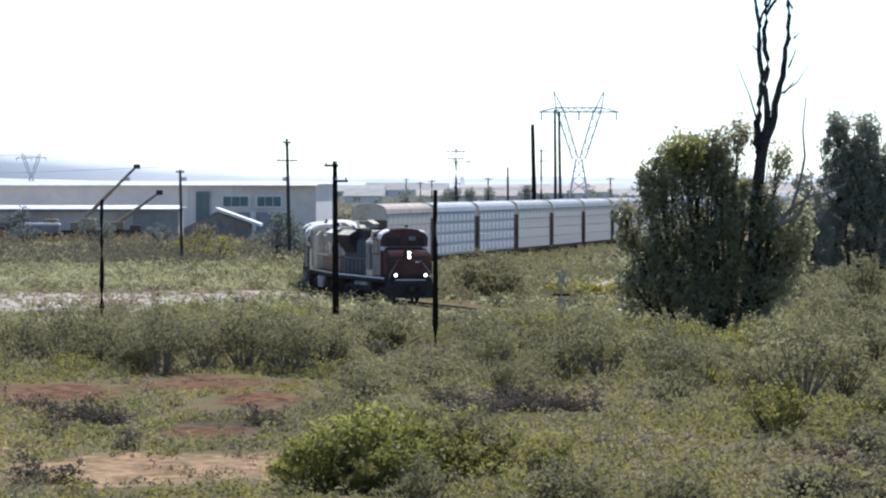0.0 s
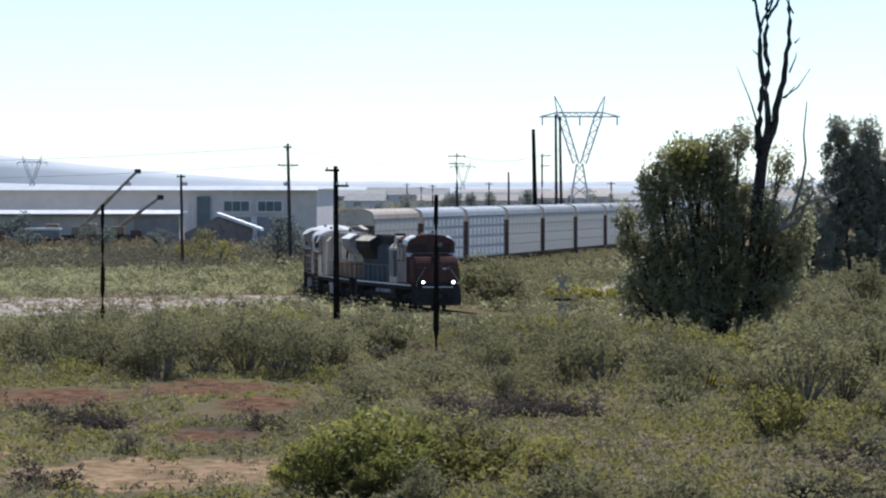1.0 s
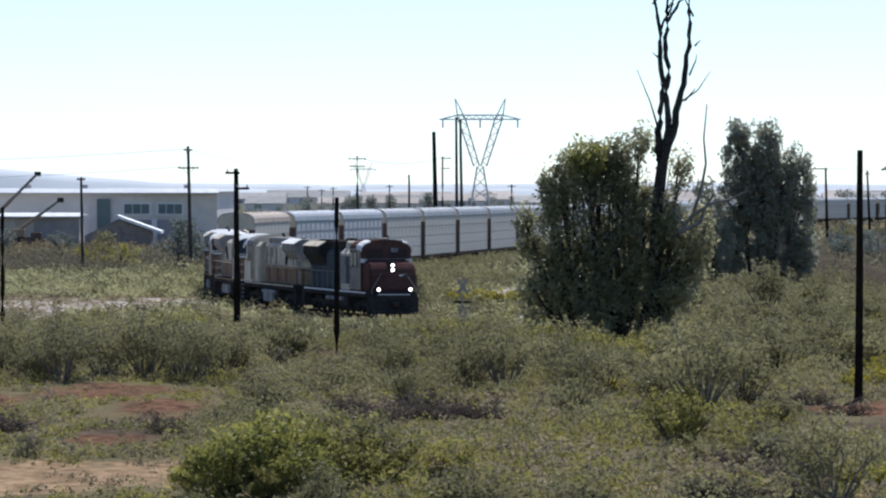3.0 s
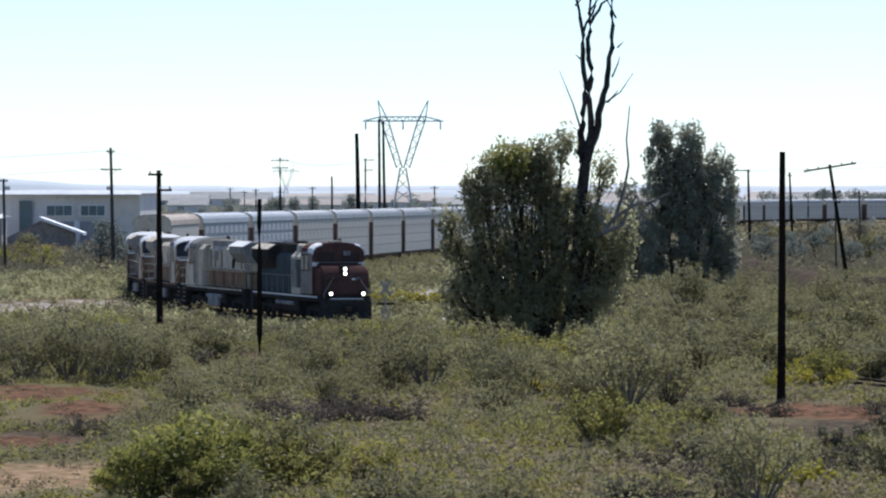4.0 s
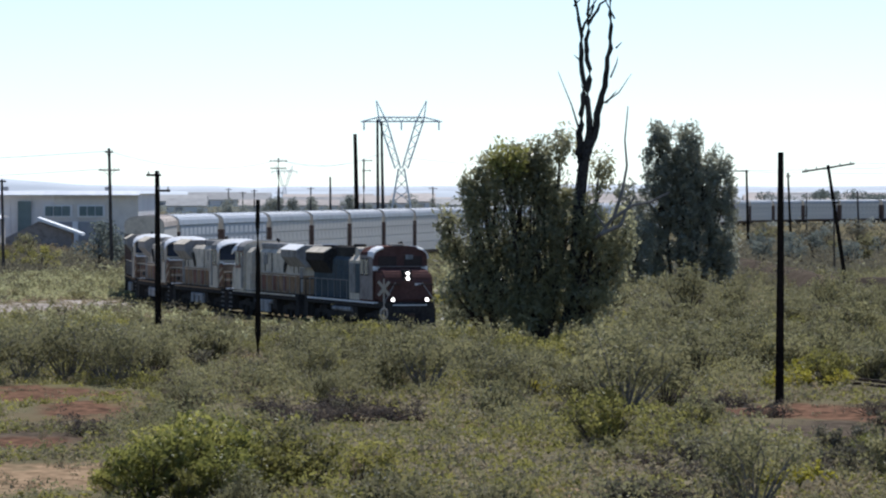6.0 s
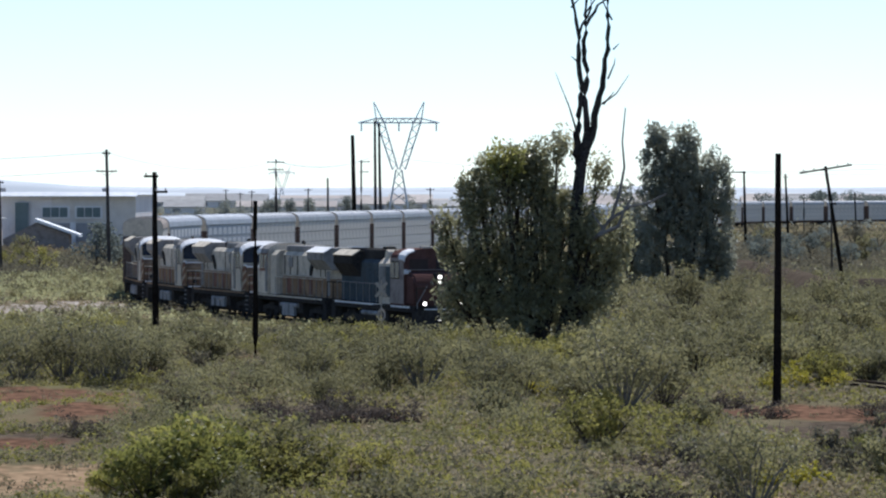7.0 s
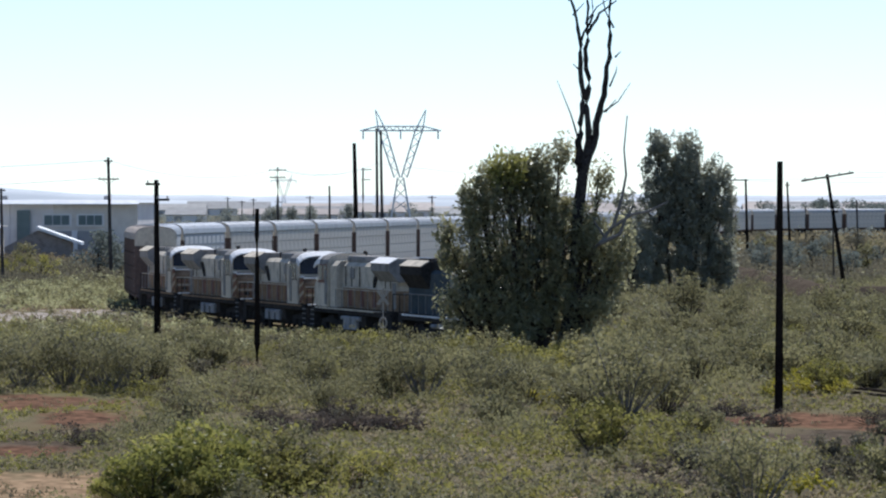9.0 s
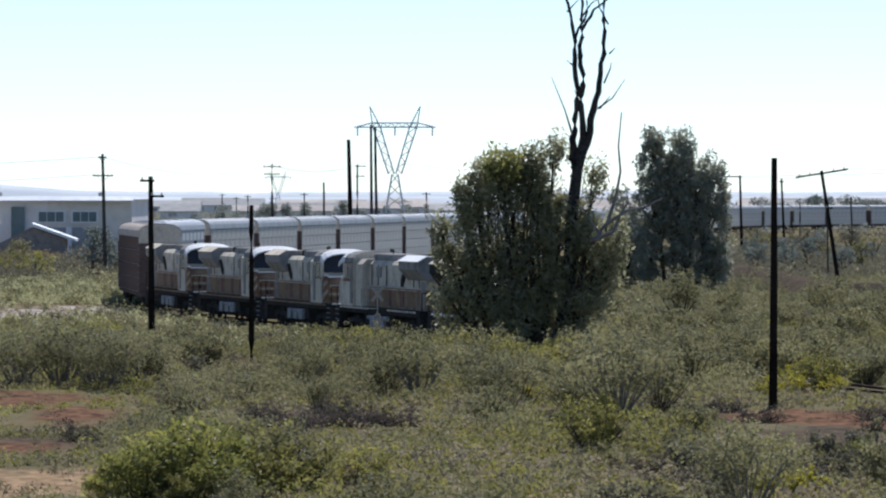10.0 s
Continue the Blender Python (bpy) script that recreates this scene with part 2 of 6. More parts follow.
SCRUBDRY = leafy("dry_scrub", (0.17, 0.135, 0.08), (0.23, 0.185, 0.11), (0.3, 0.245, 0.15), 0.4, 0.02)
DEADLEAF = leafy("dead_leaves", (0.06, 0.048, 0.04), (0.10, 0.08, 0.064), (0.16, 0.13, 0.10), 0.3, 0.02)
SCRUBGREY = leafy("grey_scrub", (0.12, 0.107, 0.075), (0.165, 0.148, 0.1), (0.23, 0.205, 0.14), 0.4, 0.02)
SCRUBBRIGHT = leafy("fresh_scrub", (0.13, 0.124, 0.042), (0.25, 0.23, 0.066), (0.38, 0.34, 0.095), 0.55, 0.08)
FLOWERS = leafy("yellow_flowers", (0.26, 0.24, 0.04), (0.40, 0.35, 0.05), (0.5, 0.43, 0.07), 0.4)
STRAW = leafy("dry_grass", (0.25, 0.205, 0.125), (0.33, 0.275, 0.17), (0.42, 0.35, 0.225), 0.4, 0.02)
PALEGRASS = leafy("pale_grass", (0.31, 0.3, 0.153), (0.43, 0.415, 0.221), (0.54, 0.515, 0.293), 0.5, 0.02)
GUM = leafy("gum_leaves", (0.14, 0.14, 0.08), (0.26, 0.25, 0.14), (0.48, 0.45, 0.26), 0.6, 0.6, 0.36)
# Greyer, flatter copy of GUM: the farther gums' haze is in the colour.
GUMHAZY = leafy("hazy_gum_leaves", (0.232, 0.232, 0.171), (0.342, 0.342, 0.256), (0.464, 0.451, 0.342), 0.5, 0.3, 0.4)
# Greyed leaf colour with some distance haze mixed in.
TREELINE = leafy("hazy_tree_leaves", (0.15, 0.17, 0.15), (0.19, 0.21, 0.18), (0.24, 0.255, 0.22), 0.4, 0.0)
GUMYELLOW = leafy("young_gum_leaves", (0.2, 0.2, 0.06), (0.31, 0.30, 0.09), (0.42, 0.39, 0.13), 0.55, 0.5, 0.35)
# Paler again: the haze over the farthest trees is part of this colour.
FARLEAF = leafy("hazy_far_leaves", (0.25, 0.26, 0.22), (0.3, 0.31, 0.265), (0.36, 0.365, 0.31), 0.4, 0.0)


# ---------- mesh helpers ----------
def box(bm, x0, x1, y0, y1, z0, z1, bevel=0.0):
    made = bmesh.ops.create_cube(bm, size=1)["verts"]
    for v in made:
        v.co = Vector((x0 if v.co.x < 0 else x1, y0 if v.co.y < 0 else y1, z0 if v.co.z < 0 else z1))
    if bevel:
        edges = list({e for v in made for e in v.link_edges})
        bmesh.ops.bevel(bm, geom=edges, offset=bevel, segments=2, affect="EDGES", profile=0.5)


def tube(bm, a, b, r0, r1=None, sides=8):
    a, b = Vector(a), Vector(b)
    r1 = r0 if r1 is None else r1
    m = Matrix.Translation((a + b) / 2) @ (b - a).to_track_quat("Z", "Y").to_matrix().to_4x4()
    bmesh.ops.create_cone(bm, cap_ends=True, segments=sides, radius1=r0, radius2=r1, depth=(b - a).length, matrix=m)


def prism(bm, outline, y0, y1):
    """A side outline in x and z, as thick as y0 to y1."""
    a = [bm.verts.new((x, y0, z)) for x, z in outline]
    b = [bm.verts.new((x, y1, z)) for x, z in outline]
    bm.faces.new(a)
    bm.faces.new(b[::-1])
    for i in range(len(a)):
        j = (i + 1) % len(a)
        bm.faces.new((a[j], a[i], b[i], b[j]))
    bmesh.ops.recalc_face_normals(bm, faces=bm.faces[:])


def loft(bm, outline, x0, x1):
    """A cross outline in y and z, drawn out from x0 to x1."""
    a = [bm.verts.new((x0, y, z)) for y, z in outline]
    b = [bm.verts.new((x1, y, z)) for y, z in outline]
    bm.faces.new(a)
    bm.faces.new(b[::-1])
    for i in range(len(a)):
        j = (i + 1) % len(a)
        bm.faces.new((a[j], a[i], b[i], b[j]))
    bmesh.ops.recalc_face_normals(bm, faces=bm.faces[:])


def limb(bm, points, radii, sides=7):
    """A bent, tapering limb through points."""
    rings = []
    for i, p in enumerate(points):
        p = Vector(p)
        way = Vector(points[min(i + 1, len(points) - 1)]) - Vector(points[max(i - 1, 0)])
        q = way.to_track_quat("Z", "Y")
        rings.append([bm.verts.new(p + q @ Vector((math.cos(k * math.tau / sides) * radii[i], math.sin(k * math.tau / sides) * radii[i], 0)))
                      for k in range(sides)])
    for lo, hi in zip(rings, rings[1:]):
        for k in range(sides):
            j = (k + 1) % sides
            bm.faces.new((lo[k], lo[j], hi[j], hi[k]))
    bm.faces.new(rings[0][::-1])
    bm.faces.new(rings[-1])


def to_mesh(name, bm, material):
    me = bpy.data.meshes.new(name)
    bm.to_mesh(me)
    bm.free()
    me.materials.append(material)
    return me


def part(name, bm, material, parent, label=""):
    ob = new(name, to_mesh(name, bm, material))
    ob.parent = parent
    return tagged(ob, label)


def shared(name, me, parent, m=None):
    """One more part on a mesh that is already there."""
    ob = new(name, me)
    ob.parent = parent
    if m is not None:
        ob.matrix_basis = m
    return ob


def boxes(*dims, bevel=0.0):
    bm = bmesh.new()
    for d in dims:
        box(bm, *d, bevel=bevel)
    return bm


def tubes(*dims):
    bm = bmesh.new()
    for d in dims:
        tube(bm, *d)
    return bm


def thing(name, label, category, group="", kind=""):
    return tagged(new(name), label, category, group, kind)


def quick_mesh(name, verts, quads, material):
    """A mesh out of arrays of corners and four-sided faces."""
    verts, quads = np.asarray(verts, dtype=np.float32), np.asarray(quads, dtype=np.int32)
    me = bpy.data.meshes.new(name)
    me.vertices.add(len(verts))
    me.vertices.foreach_set("co", verts.ravel())
    me.loops.add(quads.size)
    me.loops.foreach_set("vertex_index", quads.ravel())
    me.polygons.add(len(quads))
    me.polygons.foreach_set("loop_start", np.arange(len(quads), dtype=np.int32) * 4)
    me.polygons.foreach_set("loop_total", np.full(len(quads), 4, dtype=np.int32))
    me.update(calc_edges=True)
    me.materials.append(material)
    return me


rng = np.random.default_rng(7)


def leaves(centres, size, narrow=0.45, droop=0.0):
    """One bent leaf or sprig at each centre, turned at random: corners and faces."""
    n = len(centres)
    way = rng.normal(size=(n, 3))
    way[:, 2] = way[:, 2] * 0.8 - droop
    way /= np.linalg.norm(way, axis=1)[:, None]
    side = np.cross(way, rng.normal(size=(n, 3)))
    side /= np.linalg.norm(side, axis=1)[:, None] + 1e-9
    length = size * rng.uniform(0.6, 1.4, (n, 1))
    a, b = way * length, side * length * narrow * 0.5
    verts = np.stack([centres - a * 0.5, centres + b, centres + a * 0.5, centres - b], axis=1).reshape(-1, 3)
    return verts, np.arange(n * 4).reshape(-1, 4)


def clumps(spots, radii, per, flat=0.8):
    """Points gathered in balls of leaves round the spots."""
    out = []
    for p, r in zip(spots, radii):
        v = rng.normal(size=(per, 3))
        v /= np.linalg.norm(v, axis=1)[:, None]
        v *= (rng.uniform(0.15, 1, (per, 1)) ** 0.5) * r
        v[:, 2] *= flat
        out.append(v + np.asarray(p))
    return np.concatenate(out)


# ---------- ground ----------
def swell(x, y):
    """Height of the ground."""
    near = max(0.0, min(1.0, (470 - y) / 60)) * max(0.0, min(1.0, (y - 20) / 40))
    h = near * (0.22 * noise.noise((x * 0.09, y * 0.06, 0.3)) + 0.08 * noise.noise((x * 0.4, y * 0.3, 4.0)))
    h *= min(1.0, max(0.0, abs(off_track(x, y)) - 3.0) / 6.0)
    return h - 0.12


# ---------- the line of rails: far straight, long bend, near straight ----------
NEAR_TURN, FAR_TURN = math.atan(0.257), math.atan(0.1176)
CORNER = Vector((-27.4, 383.0))
BEND_R = 290.0
TANGENT = BEND_R * math.tan((NEAR_TURN + FAR_TURN) / 2)
NEAR_DIR = Vector((math.sin(NEAR_TURN), -math.cos(NEAR_TURN)))
FAR_DIR = Vector((-math.sin(FAR_TURN), -math.cos(FAR_TURN)))


def lay_line():
    """Points of the line a metre apart, from its far end to the near end, and where the near straight begins."""
    pts = []
    start = CORNER - FAR_DIR * TANGENT
    back, angle, p = [], FAR_TURN, start.copy()
    gone = 0.0
    while gone < 1450:
        back.append(p.copy())
        if p.y > 1160:
            angle = min(1.45, angle + 1 / 380)
        p = p + Vector((math.sin(angle), math.cos(angle)))
        gone += 1
    pts = back[::-1]
    angle, p = -FAR_TURN, start.copy()
    steps = int(round(BEND_R * (NEAR_TURN + FAR_TURN)))
    for i in range(steps):
        angle += (NEAR_TURN + FAR_TURN) / steps
        p = p + Vector((math.sin(angle), -math.cos(angle)))
        pts.append(p.copy())
    for i in range(330):
        p = p + NEAR_DIR
        pts.append(p.copy())
    return pts


LINE = lay_line()
LINE_XY = np.array([(p.x, p.y) for p in LINE])


def off_track(x, y):
    """Distance from the line of rails, near enough."""
    if not 60 < y < 560:
        return 40.0
    near = LINE_XY[np.abs(LINE_XY[:, 1] - y) < 4]
    return float(np.min(np.abs(near[:, 0] - x))) if len(near) else 40.0


def on_line(s):
    i = max(0, min(len(LINE) - 2, int(s)))
    return LINE[i].lerp(LINE[i + 1], s - i)


# bare kinds of earth: middle and half widths of each stretch
EARTH = {
    "red_earth": [(-16.0, 198, 4.4, 8), (-21.5, 191, 4.0, 9), (-13.0, 186, 2.6, 8), (-1.9, 177, 1.7, 4.5), (13.6, 183, 4.6, 8), (16.5, 180, 4.0, 9), (-13.0, 160, 2.0, 5)],
    "twig_litter": [(-12.6, 168, 3.0, 13), (-17.5, 170, 3.0, 10), (-4.2, 181, 3.6, 12), (10.4, 184, 2.6, 8), (13.0, 168, 3.6, 9), (6.6, 147, 2.0, 6)],
    "pale_dirt": [(-13.4, 140, 4.4, 11), (-9.6, 141, 2.0, 9), (3.6, 133, 1.9, 3), (-19, 152, 2.6, 6), (8.6, 128, 2.0, 3)],
    "grey_dirt": [(-38, 338, 13, 40), (-26, 352, 6, 22), (-50, 420, 10, 24), (0.4, 392, 4.5, 18), (16.0, 279, 2.6, 7)],
}


def make_ground():
    ys = [-80, -30, 0, 40, 80, 105] + list(np.arange(115, 470, 1.6)) + list(np.geomspace(472, 4900, 60))
    xs = list(-np.geomspace(1500, 63, 22)) + list(np.arange(-60, 60.1, 1.5)) + list(np.geomspace(63, 1500, 22))
    verts = [(x, y, swell(x, y) if -90 < x < 90 and 30 < y < 520 else -0.12) for y in ys for x in xs]
    w = len(xs)
    quads = [(j * w + i, j * w + i + 1, (j + 1) * w + i + 1, (j + 1) * w + i) for j in range(len(ys) - 1) for i in range(w - 1)]
    ob = new("ground", quick_mesh("ground", verts, quads, SOIL))
    for name, spots in EARTH.items():
        values = np.zeros(len(verts), dtype=np.float32)
        at = np.array(verts)
        for x, y, rx, ry in spots:
            values = np.maximum(values, np.clip(1.25 - np.hypot((at[:, 0] - x) / rx, (at[:, 1] - y) / ry), 0, 0.85))
        ob.data.attributes.new(name, "FLOAT", "POINT").data.foreach_set("value", values.astype(np.float32))
    for f in ob.data.polygons:
        f.use_smooth = True
    return tagged(ob, "dry red and straw-coloured scrubland soil", "ground", kind="structure")


make_ground()


def make_track():
    """Ballast bed and two rails along the line."""
    def ribbon(name, outline, material, label, a, b, step, shift=0.0):
        bm = bmesh.new()
        last = None
        for s in range(a, b, step):
            p, q = on_line(s), on_line(s + 1)
            d = (q - p).normalized()
            side = Vector((d.y, -d.x))
            row = [bm.verts.new((p.x + side.x * (o + shift), p.y + side.y * (o + shift), z)) for o, z in outline]
            if last:
                for i in range(len(row) - 1):
                    bm.faces.new((last[i], last[i + 1], row[i + 1], row[i]))
            last = row
        bmesh.ops.recalc_face_normals(bm, faces=bm.faces[:])
        return tagged(new(name, to_mesh(name, bm, material)), label, "track", kind="structure")
    n = len(LINE) - 2
    ribbon("track_bed", [(-3.4, -0.3), (-2.0, -0.14 + 0.0), (2.0, -0.14), (3.4, -0.3)], BALLAST, "grey-brown ballast under the rails", 0, n, 4)
    for side in (-0.75, 0.75):
        ribbon("rail", [(-0.04, -0.16), (-0.035, 0.0), (0.035, 0.0), (0.04, -0.16)], RUST, "worn steel rail on ballast", 300, n, 3, side)


make_track()


# ---------- poles and wires ----------
def make_pole(x, y, h, r, label, arms=(), lean=(0, 0), wood=None, brace=False):
    """A wooden pole with cross-arms: (height, half length, side offset, tilt)."""
    wood = wood or OLDWOOD
    ob = thing("utility_pole", label, "pole", "poles along the line")
    ob.location = (x, y, 0)
    bm = bmesh.new()
    n = 6
    pts = [(lean[0] * k / n + 0.03 * noise.noise((x, k * 0.9, 0)) * (k > 0), lean[1] * k / n, -0.5 + (h + 0.5) * k / n) for k in range(n + 1)]
    limb(bm, pts, [r * (1.15 - 0.4 * k / n) for k in range(n + 1)], 9)
    part("shaft", bm, wood, ob)
    for z, half, off, tilt in arms:
        f = z / h
        cx, cy = lean[0] * f + off, lean[1] * f
        bm = bmesh.new()
        box(bm, -half, half, -0.06, 0.06, -0.065, 0.065, bevel=0.012)
        bmesh.ops.transform(bm, matrix=pose(cx, cy - r * 0.9, z, 0, tilt, 0), verts=bm.verts[:])
        arm = part("crossarm", bm, wood, ob)
        for s in ((-0.85, -0.45, 0.45, 0.85) if half > 0.8 else (-0.7, 0.7)):
            p = pose(cx, cy - r * 0.9, z, 0, tilt, 0) @ Vector((half * s, 0, 0.06))
            part("insulator", tubes(((p.x, p.y, p.z), (p.x, p.y, p.z + 0.16), 0.05, 0.035, 8)), GREYPAINT, arm, "small grey insulator")
        if brace:
            for s in (-1, 1):
                part("brace", tubes(((cx, cy - r, z - 0.6), (cx + s * half * 0.6, cy - r, z - 0.05), 0.02, 0.02, 6)), wood, arm)
    return ob


DARKPOLE = "dark tarred wooden pole standing bare in the scrub"
make_pole(-29.3, 287, 6.8, 0.13, DARKPOLE)
make_pole(-42.0, 487, 9.0, 0.15, "thin wooden pole with a short top arm", [(8.8, 0.42, 0, 0)], (-0.15, 0), GREYWOOD)
make_pole(-34.8, 536, 12.4, 0.19, "tall wooden power pole with two cross-arms", [(10.1, 1.1, 0, 0), (12.0, 0.45, 0, 0)], (-0.3, 0), GREYWOOD, True)
make_pole(-16.4, 294, 9.0, 0.175, "dark tarred pole with short bracket arms", [(8.75, 0.42, -0.2, 0), (7.85, 0.4, 0.35, 0)], (-0.07, 0))
make_pole(-8.95, 247, 7.4, 0.135, DARKPOLE)
make_pole(-22.2, 690, 12.4, 0.17, "distant wooden pole with two wide cross-arms", [(12.0, 1.2, 0, 0), (11.0, 1.1, 0, 0)], (0, 0), GREYWOOD)
make_pole(-15.3, 700, 9.9, 0.17, "distant short wooden pole behind the train", (), (-0.1, 0), GREYWOOD)
make_pole(-10.6, 640, 15.1, 0.30, "thick tall wooden pole behind the train", (), (-0.35, 0))
make_pole(-11.7, 760, 12.8, 0.16, "distant wooden pole with offset arms", [(12.5, 0.8, 0.5, 0), (11.0, 0.7, 0.4, 0)], (0, 0), GREYWOOD)
make_pole(-8.16, 650, 17.1, 0.20, "tall slim pole, one of a pair", (), (-0.1, 0), GREYWOOD)
make_pole(-7.45, 650, 16.8, 0.20, "tall slim pole, one of a pair", (), (-0.3, 0), GREYWOOD)
make_pole(12.6, 190, 9.25, 0.145, "stout dark wooden pole on bare red earth", (), (0.06, 0))
make_pole(29.7, 371, 9.75, 0.15, "leaning wooden pole with a long tilted cross-arm", [(9.55, 1.93, -0.02, -9), (7.0, 0.25, 0.1, 0)], (-1.55, 0))
make_pole(44.1, 732, 11.0, 0.2, "wooden pole of a two-legged frame", [(10.8, 1.35, -1.1, 0)], (-0.3, 0))
make_pole(41.9, 732, 10.6, 0.2, "wooden pole of a two-legged frame", (), (-0.2, 0))
make_pole(54.9, 800, 10.8, 0.2, "distant leaning wooden pole beside the far cars", [(10.3, 0.4, 0, 0)], (-0.5, 0))
make_pole(63.5, 774, 8.0, 0.16, "distant wooden pole beside the far cars", (), (-0.3, 0), GREYWOOD)
make_pole(64.5, 900, 7.7, 0.16, "distant wooden pole beside the far cars", (), (0, 0), GREYWOOD)
make_pole(38.6, 500, 6.4, 0.09, "thin pale post in the far scrub", (), (-0.1, 0), GREYWOOD)
for x, y, h in ((-63, 1500, 9), (-58, 1480, 8), (-48, 1300, 8.5), (-40, 1250, 8), (-31, 1200, 9), (6.0, 1180, 9), (-2.0, 1100, 9)):
    make_pole(x, y, h, 0.2, "far wooden pole above the roofs", [(h - 0.4, 0.9, 0, 0)], (0, 0), GREYWOOD)


def wire(a, b, sag, r):
    """A hanging wire between two points."""
    bm = bmesh.new()
    a, b = Vector(a), Vector(b)
    pts = [a.lerp(b, k / 14) - Vector((0, 0, sag * 4 * (k / 14) * (1 - k / 14))) for k in range(15)]
    limb(bm, pts, [r * 0.8] * 15, 4)
    return tagged(new("overhead_wire", to_mesh("wire", bm, PYLONSTEEL)), "thin slack overhead wire between poles", "wire", "overhead wires")


wire((-35.1, 536, 12.1), (-130, 560, 12.1), 1.6, 0.03)
wire((-35.1, 536, 12.1), (-22.2, 690, 12.2), 1.5, 0.03)
wire((-35.9, 536, 10.2), (-130, 560, 10.2), 1.6, 0.028)
wire((-22.2, 690, 12.2), (-8.2, 650, 12.6), 1.2, 0.03)
wire((-22.2, 690, 12.2), (-11.7, 760, 12.6), 0.8, 0.03)
wire((-8.2, 650, 12.6), (42, 732, 10.9), 1.0, 0.03)
wire((42, 732, 10.9), (110, 700, 14.2), 0.8, 0.035)
wire((44, 732, 10.7), (110, 700, 12.0), 0.8, 0.03)
wire((29.9, 371, 9.9), (75, 400, 11.0), 0.5, 0.018)


# ---------- lattice towers ----------
def make_tower(x, y, h, half, label):
    """A waisted lattice tower: legs, waist, two raking horns, a beam and two peaks."""
    ob = thing("transmission_tower", label, "pylon", "lattice towers")
    ob.location = (x, y, 0)
    r = h * 0.0066
    waist, beam = h * 0.45, h * 0.83
    wb = half * 0.30
    bm = bmesh.new()
    for sx in (-1, 1):
        for sy in (-1, 1):
            tube(bm, (sx * half * 0.3, sy * half * 0.3, -0.3), (sx * wb * 0.25, sy * wb * 0.5, waist), r * 1.3, r, 5)
    for k in range(5):
        f0, f1 = k / 5, (k + 1) / 5
        for sy in (-1, 1):
            def leg(sx, f):
                return (sx * (half * 0.3 * (1 - f) + wb * 0.25 * f), sy * (half * 0.3 * (1 - f) + wb * 0.5 * f), waist * f)
            tube(bm, leg(-1, f0), leg(1, f1), r * 0.5, r * 0.5, 4)
            tube(bm, leg(1, f0), leg(-1, f1), r * 0.5, r * 0.5, 4)
    part("leg_lattice", bm, PYLONSTEEL, ob)
    for sx in (-1, 1):
        bm = bmesh.new()
        lo, hi = (0.2, half * 0.16), (half * 0.36, half * 0.54)
        for sy in (-1, 1):
            tube(bm, (sx * lo[0], sy * 0.5, waist), (sx * hi[0], sy * 0.6, beam), r, r, 5)
            tube(bm, (sx * lo[1], sy * 0.5, waist), (sx * hi[1], sy * 0.6, beam), r, r, 5)
        for k in range(8):
            f0, f1 = k / 8, (k + 1) / 8
            z0, z1 = waist + (beam - waist) * f0, waist + (beam - waist) * f1
            i0, o1 = lo[0] + (hi[0] - lo[0]) * f0, lo[1] + (hi[1] - lo[1]) * f1
            o0, i1 = lo[1] + (hi[1] - lo[1]) * f0, lo[0] + (hi[0] - lo[0]) * f1
            if k % 2:
                tube(bm, (sx * i0, 0, z0), (sx * o1, 0, z1), r * 0.5, r * 0.5, 4)
            else:
                tube(bm, (sx * o0, 0, z0), (sx * i1, 0, z1), r * 0.5, r * 0.5, 4)
        part("raking_mast", bm, PYLONSTEEL, ob)
        bm = bmesh.new()
        for sy in (-1, 1):
            tube(bm, (sx * half * 0.36, sy * 0.5, beam), (sx * half * 0.62, 0, h), r, r * 0.6, 5)
            tube(bm, (sx * half * 0.54, sy * 0.5, beam), (sx * half * 0.62, 0, h), r, r * 0.6, 5)
        part("peak", bm, PYLONSTEEL, ob)
    bm = bmesh.new()
    for sy in (-0.6, 0.6):
        tube(bm, (-half, sy * 0.2, beam), (half, sy * 0.2, beam), r, r, 5)
        tube(bm, (-half * 0.55, sy, beam + h * 0.035), (half * 0.55, sy, beam + h * 0.035), r, r, 5)
    for k in range(12):
        x0, x1 = -half * 0.55 + k * half * 1.1 / 12, -half * 0.55 + (k + 1) * half * 1.1 / 12
        tube(bm, (x0, 0, beam + (h * 0.035 if k % 2 else 0)), (x1, 0, beam + (0 if k % 2 else h * 0.035)), r * 0.5, r * 0.5, 4)
    for s in (-1, 1):
        tube(bm, (s * half * 0.55, 0, beam + h * 0.035), (s * half, 0, beam), r, r * 0.7, 4)
    part("beam", bm, PYLONSTEEL, ob)
    for sx in (-0.92, 0, 0.92):
        part("insulator_string", tubes(((sx * half, 0, beam), (sx * half, 0, beam - h * 0.07), r, r, 5)), PYLONSTEEL, ob)
    return ob


make_tower(-10.0, 1250, 30.3, 10.0, "tall grey lattice transmission tower with a waist")
make_tower(-348, 3000, 27, 9.5, "far grey lattice transmission tower")
make_tower(-93, 3000, 24, 8, "far grey lattice transmission tower")


